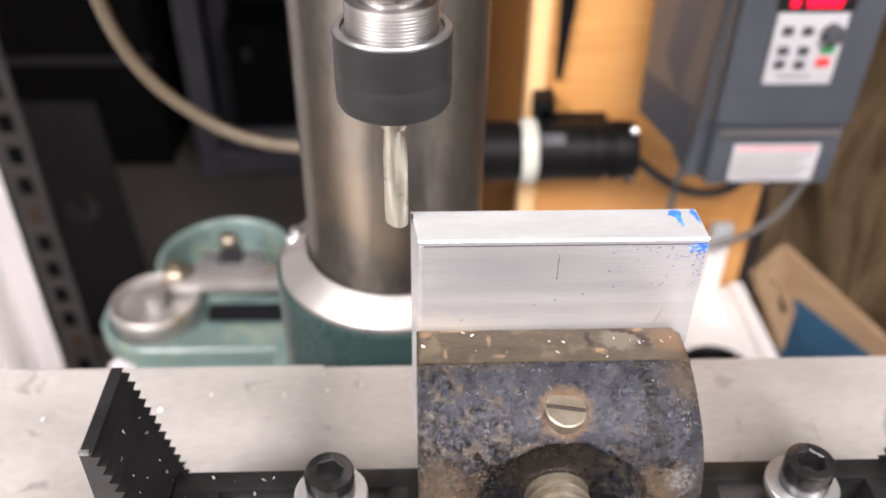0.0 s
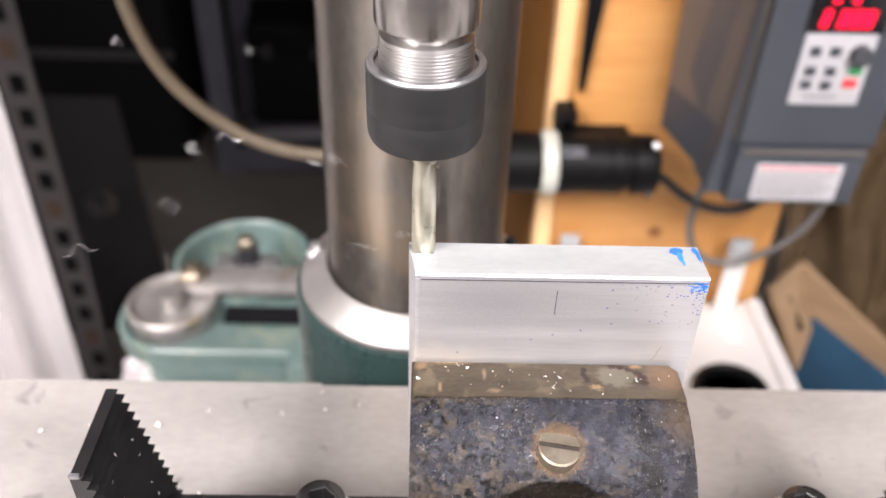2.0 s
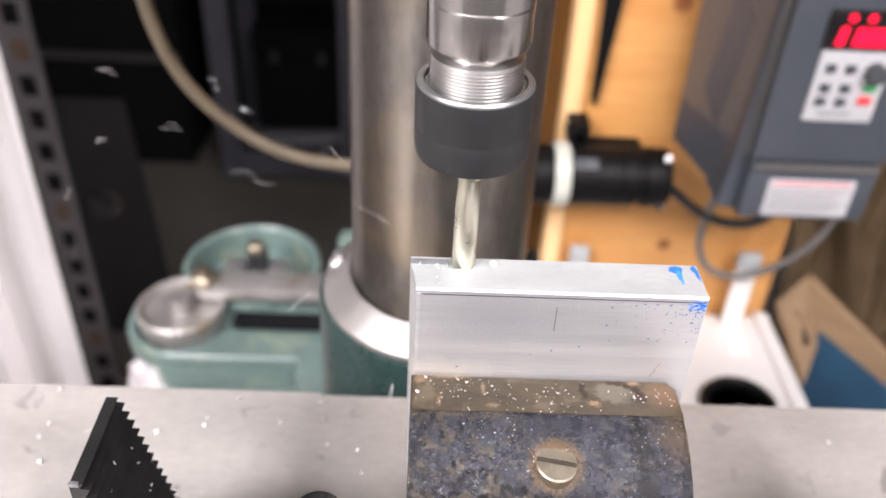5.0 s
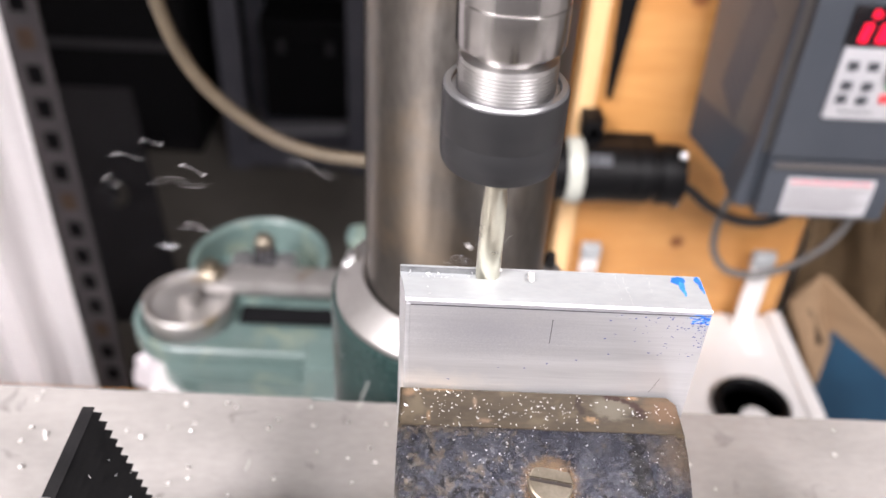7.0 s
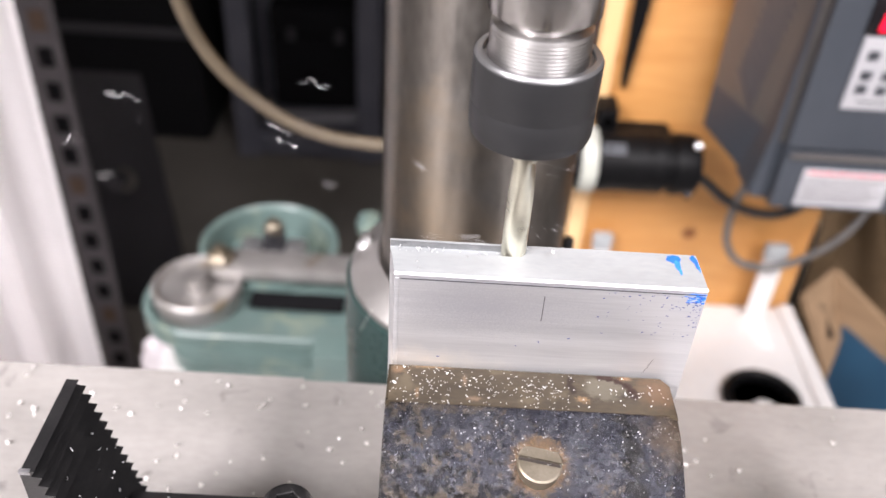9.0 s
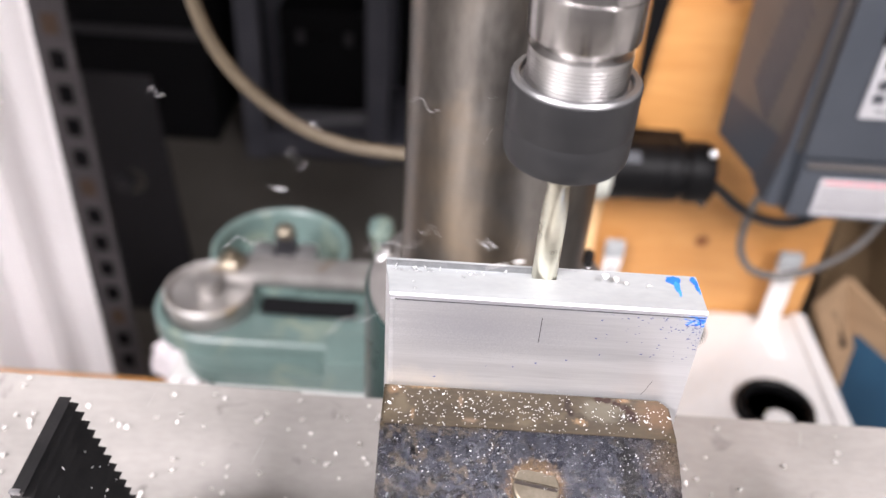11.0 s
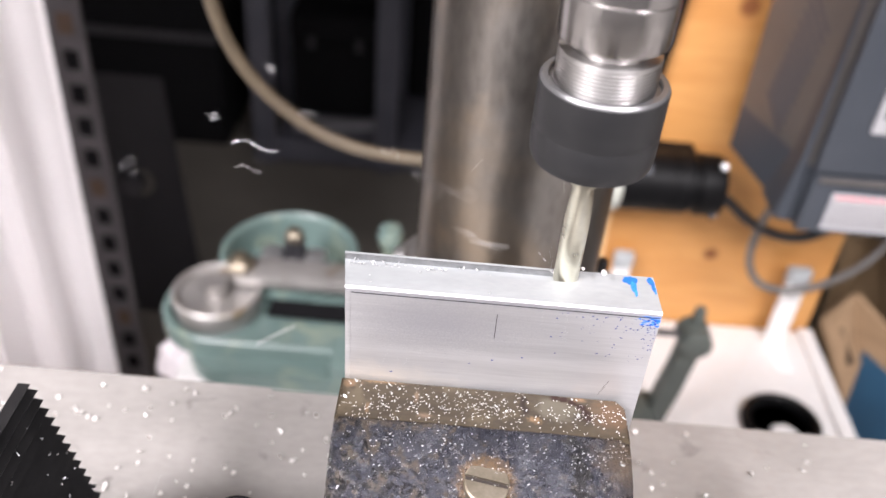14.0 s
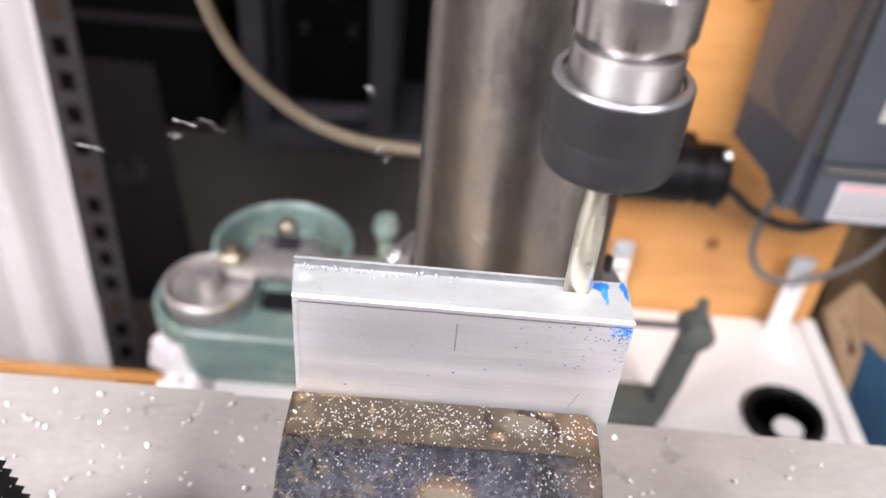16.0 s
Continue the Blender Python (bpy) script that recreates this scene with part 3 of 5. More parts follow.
def workpiece():
    top = thing("aluminium_bar", "upright aluminium bar with blue layout ink, clamped in the vise", "workpiece")
    zt, zs, zb = 0.132, 0.1298, 0.03
    fl, fr, bl, br = 0.0061, 0.0982, 0.0037, 0.0977
    yf, yb, s0, s1, xe = -0.0138, 0.0029, -0.0032, 0.0017, 0.0905
    left = lambda y: fl + (bl - fl) * (y - yf) / (yb - yf)
    right = lambda y: fr + (br - fr) * (y - yf) / (yb - yf)

    def block(corners, lo, hi, bm, bevel=0.0):
        sub = prism(corners, lo, hi, "z", bevel)
        me = bpy.data.meshes.new("tmp")
        sub.to_mesh(me)
        sub.free()
        bm.from_mesh(me)
        bpy.data.meshes.remove(me)

    # body with a channel along the back of its top, front rail, back lip and right end
    outline = [(yf, zb), (yf, zt - 0.0006), (yf + 0.0006, zt), (s0, zt), (s0, zs), (s1, zs), (s1, zt), (yb - 0.0002, zt), (yb, zt - 0.0002), (yb, zb)]
    bm = bmesh.new()
    a = [bm.verts.new((left(y), y, h)) for y, h in outline]
    c = [bm.verts.new((xe, y, h)) for y, h in outline]
    for i in range(len(outline)):
        j = (i + 1) % len(outline)
        bm.faces.new((a[i], a[j], c[j], c[i]))
    bm.faces.new(a)
    outer = [k for k in range(len(outline)) if k not in (4, 5)]
    d = [bm.verts.new((right(outline[k][0]), *outline[k])) for k in outer]
    for n_, k in enumerate(outer):
        k2, n2 = outer[(n_ + 1) % len(outer)], (n_ + 1) % len(outer)
        bm.faces.new((c[k], c[k2], d[n2], d[n_]))
    bm.faces.new(d)
    bm.faces.new((c[3], c[4], c[5], c[6]))
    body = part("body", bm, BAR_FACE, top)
    body.data.materials.append(MILLED_TOP)
    body.data.materials.append(CUT_ALUMINIUM)
    for f in body.data.polygons:
        if f.normal.z > 0.9:
            f.material_index = 1
        elif f.center.z > 0.1300 and s0 - 0.0001 < f.center.y < s1 + 0.0001:
            f.material_index = 2
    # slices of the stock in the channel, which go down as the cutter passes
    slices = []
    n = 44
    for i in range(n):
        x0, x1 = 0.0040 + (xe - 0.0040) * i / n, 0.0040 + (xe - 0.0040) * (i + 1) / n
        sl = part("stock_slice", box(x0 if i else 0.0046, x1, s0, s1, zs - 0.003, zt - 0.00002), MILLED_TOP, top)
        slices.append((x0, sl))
    # layout ink: brushed marks on top, spatter on the face
    rnd = random.Random(5)
    for i, (cx, cy, rx, ry) in enumerate(((0.0902, 0.0002, 0.0024, 0.0020), (0.0911, -0.0026, 0.0010, 0.0026), (0.0914, -0.0052, 0.0005, 0.0024), (0.0964, 0.0006, 0.0009, 0.0017), (0.0970, -0.0014, 0.0006, 0.0028), (0.0974, -0.0040, 0.0003, 0.0022))):
        bm = bmesh.new()
        ring = [bm.verts.new((cx + rx * math.cos(q) * rnd.uniform(0.75, 1.15), min(cy + ry * math.sin(q) * rnd.uniform(0.75, 1.15), yb - 0.0004), zt + 0.00008 + i * 0.000012)) for q in [2 * math.pi * k / 18 for k in range(18)]]
        bm.faces.new(ring)
        part("ink_mark", bm, INK if i in (0, 3, 4) else INK_PALE, top, "brushed blue layout ink")
    bm = bmesh.new()
    dots = [(0.0511, 0.1076, 0.0005), (0.0601, 0.1097, 0.00045), (0.0443, 0.1054, 0.0003), (0.0204, 0.0990, 0.0004), (0.036, 0.1050, 0.00018)]
    for _ in range(240):
        u, w = rnd.random() ** 2.0, rnd.random() ** 1.7
        x, h = 0.0975 - 0.03 * u, 0.1292 - 0.018 * w
        if rnd.random() > 0.25 + 0.75 * math.exp(-(u * 3 + w * 2)):
            continue
        dots.append((x, h, rnd.uniform(0.00012, 0.00042)))
    smear = []
    for _ in range(48):
        smear.append((0.0978 - 0.006 * rnd.random() ** 1.3, 0.1302 - 0.0035 * rnd.random() ** 1.6, rnd.uniform(0.0002, 0.0005)))
    for i, (x, h, r) in enumerate(dots):
        w, r = rnd.uniform(1.0, 1.9), r * 0.65
        bm.faces.new([bm.verts.new((x + w * r * math.cos(q), yf - 0.00006 - i * 6e-7, h + 0.8 * r * math.sin(q))) for q in [math.pi * k / 4 for k in range(8)]])
    part("ink_spatter", bm, INK_DOT, top, "fine blue ink spatter")
    bm = bmesh.new()
    for i, (x, h, r) in enumerate(smear):
        bm.faces.new([bm.verts.new((min(x + 1.7 * r * math.cos(q), fr - 0.0001), yf - 0.00003 - i * 2e-7, h + 0.6 * r * math.sin(q))) for q in [math.pi * k / 4 for k in range(8)]])
    part("ink_smear", bm, INK_PALE, top, "thin azure ink smear")
    part("left_rim", box(0.00625, 0.0076, yf - 0.00016, yf + 0.001, 0.03, 0.1302, 0.00008), BAR_FACE, top, "raised rim along the end")
    for px_, pz, ln_ in ((0.0862, 0.0985, 0.004), (0.0872, 0.1015, 0.003)):
        ob = part("scratch", box(-0.00004, 0.00004, yf - 0.00005, yf + 0.001, -ln_ / 2, ln_ / 2), DARK_STEEL, top, "fine slanting scratch")
        ob.matrix_basis = Matrix.Translation((px_, 0, pz)) @ pose(0, 0, 0, 0, 25, 0)
    part("scratch", box(0.05075, 0.05095, yf - 0.00005, yf + 0.001, 0.1163, 0.1262), DARK_STEEL, top, "dark upright scratch")
    # thin dark strip drawn for the shade under the lip
    part("edge_line", box(0.0077, 0.0978, yf - 0.00018, yf + 0.0006, 0.12985, 0.13015, 0.0001), DARK_STEEL, top, "dark line for the shade under the edge")
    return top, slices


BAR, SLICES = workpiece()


def vise():
    top = thing("machine_vise", "old cast-iron machine vise, worn dark blue paint and rust", "vise")
    x0, x1 = 0.0046, 0.0935
    # jaw casting: a profile that is flat on top, slopes forward and bulges, with an arch cut round the screw
    cols, rows_ = 130, 88
    prof = VISE_PROFILE

    def along(u):
        k = u * (len(prof) - 1)
        i = min(int(k), len(prof) - 2)
        a, c = prof[max(i - 1, 0)], prof[min(i + 2, len(prof) - 1)]
        p, q, f_ = prof[i], prof[i + 1], k - i
        return [0.5 * (2 * p[j] + (q[j] - a[j]) * f_ + (2 * a[j] - 5 * p[j] + 4 * q[j] - c[j]) * f_ ** 2 + (3 * p[j] - a[j] - 3 * q[j] + c[j]) * f_ ** 3) for j in (0, 1)]

    bm = bmesh.new()
    grid = []
    for r in range(rows_ + 1):
        y, h = along(r / rows_)
        line = []
        for c in range(cols + 1):
            u = c / cols
            wide = 0.0026 * math.sin(min(1, max(0, (0.0955 - h) / 0.045)) * math.pi / 2)
            x = x0 + (x1 + wide - x0) * u
            dx = (x - 0.0502) / 0.029
            dip = 0.0
            arch = math.sqrt(max(0.0, 1 - dx * dx)) * 0.0228
            over = (0.0607 + arch) - h
            if over > 0 and abs(dx) < 1:
                q, e2 = min(1.0, over / 0.0085), min(1.0, (1 - abs(dx)) / 0.26)
                dip = 0.0175 * q * q * (3 - 2 * q) * e2 * e2 * (3 - 2 * e2)
            swell = 0.0026 * math.exp(-((abs(dx) - 1.14) / 0.17) ** 2) * min(1, max(0, (0.082 - h) / 0.015))
            edge = 0.0025 * (max(0, (u - 0.94) / 0.06) ** 2 + max(0, (0.03 - u) / 0.03) ** 2)
            lump = 0.0007 * noise.noise((x * 90, h * 90, 3)) + 0.0006 * noise.noise((x * 290, h * 290, 7))
            line.append(bm.verts.new((x, y + dip - swell + edge + lump * (1 if r > 1 else 0), h + (lump - edge * 0.4) * (1 if r else 0.3))))
        grid.append(line)
    for a, b2 in zip(grid, grid[1:]):
        for i in range(cols):
            bm.faces.new((a[i], a[i + 1], b2[i + 1], b2[i]))
    back_top = [bm.verts.new((v.co.x, -0.0290, 0.0953)) for v in grid[0]]
    back_low = [bm.verts.new((v.co.x, -0.0290, 0.02)) for v in grid[-1]]
    for i in range(cols):
        bm.faces.new((back_top[i + 1], back_top[i], grid[0][i + 1 - 1], grid[0][i + 1]))
        bm.faces.new((grid[-1][i], grid[-1][i + 1], back_low[i + 1], back_low[i]))
    bm.faces.new([g[0] for g in grid] + [back_low[0], back_top[0]])
    bm.faces.new([g[-1] for g in grid] + [back_low[-1], back_top[-1]])
    bm.faces.new((back_top[0], back_top[-1], back_low[-1], back_low[0]))
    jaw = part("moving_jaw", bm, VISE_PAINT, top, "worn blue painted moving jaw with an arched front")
    # bare top of the jaw, a plate with rounded, chipped edges
    bm = bmesh.new()
    prismed = [(x0, -0.0145), (x0, -0.0310), (x1, -0.0310), (x1 - 0.0002, -0.0175), (x1 - 0.0028, -0.0145)]
    low = [bm.verts.new((a, c, 0.03)) for a, c in prismed]
    high = [bm.verts.new((a, c, 0.0957)) for a, c in prismed]
    bm.faces.new(low)
    bm.faces.new(high)
    for i in range(5):
        bm.faces.new((low[i], low[(i + 1) % 5], high[(i + 1) % 5], high[i]))
    bmesh.ops.bevel(bm, geom=[e for e in bm.edges if all(v.co.z > 0.09 for v in e.verts)], offset=0.0007, segments=2, affect="EDGES")
    part("jaw_plate", bm, JAW_STEEL, top, "brown bare steel jaw top with rust patches")
    # slotted screw in the slope
    bm = turned([(0.0066, -0.006), (0.0067, 0.0002)], 40)
    for side in (1, -1):
        halves = []
        for r, h in ((0.0067, 0.0002), (0.0067, 0.0009), (0.0062, 0.0013)):
            a0 = math.asin(0.0008 / r)
            halves.append([bm.verts.new((r * math.cos(a), side * r * math.sin(a), h)) for a in [a0 + (math.pi - 2 * a0) * k / 20 for k in range(21)]])
        for a, c in zip(halves, halves[1:]):
            for k in range(21):
                bm.faces.new((a[k], a[(k + 1) % 21], c[(k + 1) % 21], c[k]))
        bm.faces.new(halves[-1])
    screw = part("jaw_screw", bm, BRASSY, jaw, "slotted steel screw ringed with rust")
    screw.matrix_basis = Matrix.Translation((0.0510, -0.0463, 0.0899)) @ pose(0, 0, 0, 12, 2, 0) @ pose(0, 0, 0, 0, 0, -8)
    slot = part("screw_slot", box(-0.0063, 0.0063, -0.00075, 0.00075, 0.0001, 0.00035), SLOT_BROWN, jaw, "rust-filled screw slot")
    slot.matrix_basis = screw.matrix_basis.copy()
    lead = [(0.0085, -0.2)]
    for i in range(38):
        lead += [(0.0085, -0.2 + i * 0.0042), (0.0108, -0.1992 + i * 0.0042), (0.0110, -0.1982 + i * 0.0042), (0.0088, -0.1972 + i * 0.0042)]
    lead += [(0.0085, -0.035)]
    part("lead_screw", turned(lead, 36, (0.0516, 0, 0.0495), "y"), BRASSY, top, "worn coarse-threaded screw")
    part("screw_boss", turned([(0.0095, -0.0468), (0.0120, -0.0468), (0.0126, -0.0462), (0.0126, -0.038)], 40, (0.0510, 0, 0.0495), "y"), VISE_PAINT, top, "grimy, shaded round boss behind the screw")
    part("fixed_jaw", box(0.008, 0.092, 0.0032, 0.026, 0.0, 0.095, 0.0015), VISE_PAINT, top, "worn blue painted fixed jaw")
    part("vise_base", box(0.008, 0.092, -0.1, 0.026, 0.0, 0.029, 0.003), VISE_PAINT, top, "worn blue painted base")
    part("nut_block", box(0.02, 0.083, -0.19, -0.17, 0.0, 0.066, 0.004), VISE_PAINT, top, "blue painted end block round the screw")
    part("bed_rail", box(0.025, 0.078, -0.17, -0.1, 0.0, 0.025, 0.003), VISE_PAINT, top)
    return top


VISE = vise()


def step_block(label, mirror=False):
    pts = [(-0.1024, 0.0), (-0.1024, 0.0846), (-0.1019, 0.0852), (-0.0980, 0.0852)]
    n = 19
    for i in range(n):
        x, h = -0.0975 + 0.0185 * i / n, 0.0822 - 0.080 * i / n
        pts += [(x - 0.0018, h + 0.0008), (x + 0.0013, h + 0.0004)]
    pts += [(-0.0775, 0.0)]
    if mirror:
        pts = [(-x, h) for x, h in pts]
    bm = prism(pts, -0.0555, -0.0195, "y")
    top = thing("step_block", label, "step block", "step blocks")
    part("block", bm, BLACK_OXIDE, top)
    side = 1 if mirror else -1
    part("worn_corner", box(min(side * 0.1026, side * 0.0992), max(side * 0.1026, side * 0.0992), -0.0558, -0.0544, 0.0838, 0.08545, 0.0004), BARE_EDGE, top, "corner worn to bright steel")
    return top


BLOCK_L = step_block("black serrated steel step block holding up a clamp")
BLOCK_R = step_block("black serrated steel step block holding up a clamp", True)


def clamp(x0, x1, bolt_x):
    """A slotted strap with its cap screw and washers."""
    y0, y1, zt = -0.0575, -0.0272, 0.040
    top = thing("strap_clamp", "black steel strap clamp with a long slot", "clamp", "strap clamps")
    bm = bmesh.new()
    w = 0.0105
    for a, c in ((y0, y0 + w), (y1 - w + 0.002, y1)):
        box(x0, x1, a, c, zt - 0.016, zt, 0.0008, bm)
    s = 1 if x1 > x0 else -1
    lo, hi = min(x0, x1), max(x0, x1)
    box(lo, lo + 0.016, y0 + 0.0005, y1 - 0.0005, zt - 0.0158, zt - 0.0002, 0.0006, bm)
    box(hi - 0.012, hi, y0 + 0.0005, y1 - 0.0005, zt - 0.0158, zt - 0.0002, 0.003, bm)
    part("strap", bm, BLACK_OXIDE, top)
    screw = thing("clamp_screw", "black socket head cap screw on zinc washers", "screw", "clamp screws")
    bx, by = bolt_x, -0.0425
    part("washer", turned([(0.0055, 0.0405), (0.0118, 0.0405), (0.0122, 0.041), (0.0122, 0.0432), (0.0118, 0.0437), (0.0055, 0.0437)], 48, (bx, by, 0)), JAW_STEEL, screw, "brown spherical washer")
    part("washer", turned([(0.0055, 0.0438), (0.0122, 0.0438), (0.0126, 0.0442), (0.0126, 0.0462), (0.0122, 0.0466), (0.0055, 0.0466)], 48, (bx, by, 0)), ZINC, screw, "bright zinc washer")
    bm = bmesh.new()
    seg = 48
    hexr = 0.0049
    rings = []
    for r, h, six in ((0.0082, 0.0467, 0), (0.0084, 0.0472, 0), (0.0084, 0.0572, 0), (0.0081, 0.058, 0), (0.0074, 0.0583, 0), (hexr + 0.0004, 0.0583, 1), (hexr, 0.0578, 1), (hexr, 0.0505, 1)):
        ring = []
        for i in range(seg):
            a = 2 * math.pi * i / seg
            k = math.cos(math.pi / 6) / math.cos((a % (math.pi / 3)) - math.pi / 6) if six else (1 - 0.018 * (i % 2) if 0.0471 < h < 0.057 else 1)
            ring.append(bm.verts.new((bx + r * k * math.cos(a + 0.3), by + r * k * math.sin(a + 0.3), h)))
        rings.append(ring)
    for a, c in zip(rings, rings[1:]):
        for i in range(seg):
            j = (i + 1) % seg
            bm.faces.new((a[i], a[j], c[j], c[i]))
    bm.faces.new(rings[0])
    bm.faces.new(rings[-1])
    part("screw_head", bm, SCREW_BLACK, screw, "knurled black socket head")
    part("screw_shaft", turned([(0.005, -0.012), (0.005, 0.047)], 24, (bx, by, 0)), BLACK_OXIDE, screw)
    return top, screw


STRAP_L, SCREW_L = clamp(-0.0835, 0.0035, -0.0265)
STRAP_R, SCREW_R = clamp(0.0955, 0.178, 0.1395)


# ---- behind the machine ----
BENCH = -0.41


def white_stand():
    top = thing("white_stand", "white painted steel machine stand with a round black cable hole", "machine stand", at=(0.0305, -0.004, 0.0145))
    part("stand_top", box(-0.342, 0.386, -0.25, 0.604, BENCH - 0.03, BENCH, 0.004), WHITE_PAINT, top)
    part("cabinet", box(-0.31, 0.36, -0.2, 0.58, FLOOR - 0.0145, BENCH - 0.03, 0.004), WHITE_PAINT, top)
    part("edge_rail", box(0.370, 0.388, -0.25, 0.604, BENCH - 0.002, BENCH + 0.006, 0.003), WHITE_PAINT, top)
    part("grommet", turned([(0.034, -0.001), (0.041, 0.0), (0.043, 0.004), (0.041, 0.010), (0.036, 0.012), (0.033, 0.009), (0.032, -0.001)], 48, (0.309, 0.443, BENCH + 0.001)), BLACK_PLASTIC, top, "black rubber ring")
    part("hole_floor", turned([(0.0155, 0.0), (0.0155, 0.002), (0.0, 0.0025)], 40, (0.311, 0.430, BENCH + 0.0004)), WHITE_PAINT, top, "pale spot inside the ring")


white_stand()


def wooden_cabinet():
    top = thing("wooden_partition", "orange varnished pine partition with knots behind the mill", "partition", at=(0.029, -0.002, 0.0115))
    part("board", box(0.118, 0.384, 0.606, 0.63, BENCH - 0.3, 0.75, 0.001), PINE, top)
    part("stud", box(0.1, 0.1185, 0.600, 0.63, BENCH - 0.3, 0.75, 0.0015), PINE_PALE, top, "pale pine edge strip")
    part("side_board", box(0.101, 0.118, 0.63, 1.15, BENCH - 0.3, 0.75, 0.001), SHADED_PINE, top, "pine side board, coloured dark for its shade")
    belt = thing("black_strap", "black tapered strap hanging down the wooden panel", "strap", at=(0.0246, -0.0015, 0.0094))
    part("strap", prism([(0.1192, 0.55), (0.1324, -0.1140), (0.1344, -0.1200), (0.1369, -0.1201), (0.1389, -0.1141), (0.1982, 0.55)], 0.597, 0.6035, "y"), BLACK_PLASTIC, belt)


wooden_cabinet()


def power_feed_motor():
    top = thing("gear_motor", "black cylindrical motor with an off-white nylon ring", "motor", at=(0.0262, -0.001, 0.0095))
    y, h = 0.556, -0.181
    part("motor_body", turned([(0.030, 0.109), (0.0315, 0.111), (0.032, 0.120), (0.031, 0.126), (0.031, 0.160), (0.0295, 0.1605), (0.0295, 0.163), (0.031, 0.1635), (0.031, 0.178), (0.028, 0.181), (0.028, 0.186), (0.0315, 0.188), (0.0315, 0.206), (0.029, 0.213), (0.02, 0.216)], 56, (0, y, h), "x"), BLACK_PLASTIC, top)
    part("gearbox", turned([(0.030, -0.06), (0.0315, -0.055), (0.0315, 0.09), (0.031, 0.093)], 56, (0, y, h), "x"), BLACK_PLASTIC, top)
    part("ring", turned([(0.031, 0.0922), (0.0330, 0.0932), (0.0345, 0.0975), (0.0345, 0.1045), (0.0332, 0.1085), (0.031, 0.1095)], 56, (0, y, h), "x"), NYLON, top, "off-white nylon ring")
    part("bracket", box(0.108, 0.129, y + 0.012, y + 0.047, h + 0.024, h + 0.05, 0.002), BLACK_PLASTIC, top, "black square bracket")
    part("bracket_screw", turned([(0.005, 0), (0.005, 0.002), (0, 0.003)], 20, (0.119, y + 0.012, h + 0.037), "y"), DARK_STEEL, top)
    for dz, mat in ((0.031, ZINC), (0.008, SCREW_BLACK), (-0.024, SCREW_BLACK)):
        part("end_screw", turned([(0.0042, 0), (0.0042, 0.005), (0.003, 0.0065), (0, 0.0065)], 20, (0.204, y - 0.014 - 0.1 * abs(dz - 0.033), h + dz), "x"), mat, top, "small end screw")
    plate = part("name_plate", box(0.112, 0.136, -0.006, 0.006, 0.0308, 0.0318, 0.0003), DARK_KEY, top, "small grey name plate")
    plate.matrix_basis = Matrix.Translation((0, y, h)) @ pose(0, 0, 0, 38, 0, 0)
    part("foot", box(0.13, 0.19, y + 0.02, 0.607, h - 0.02, h + 0.02, 0.003), BLACK_PLASTIC, top)


power_feed_motor()


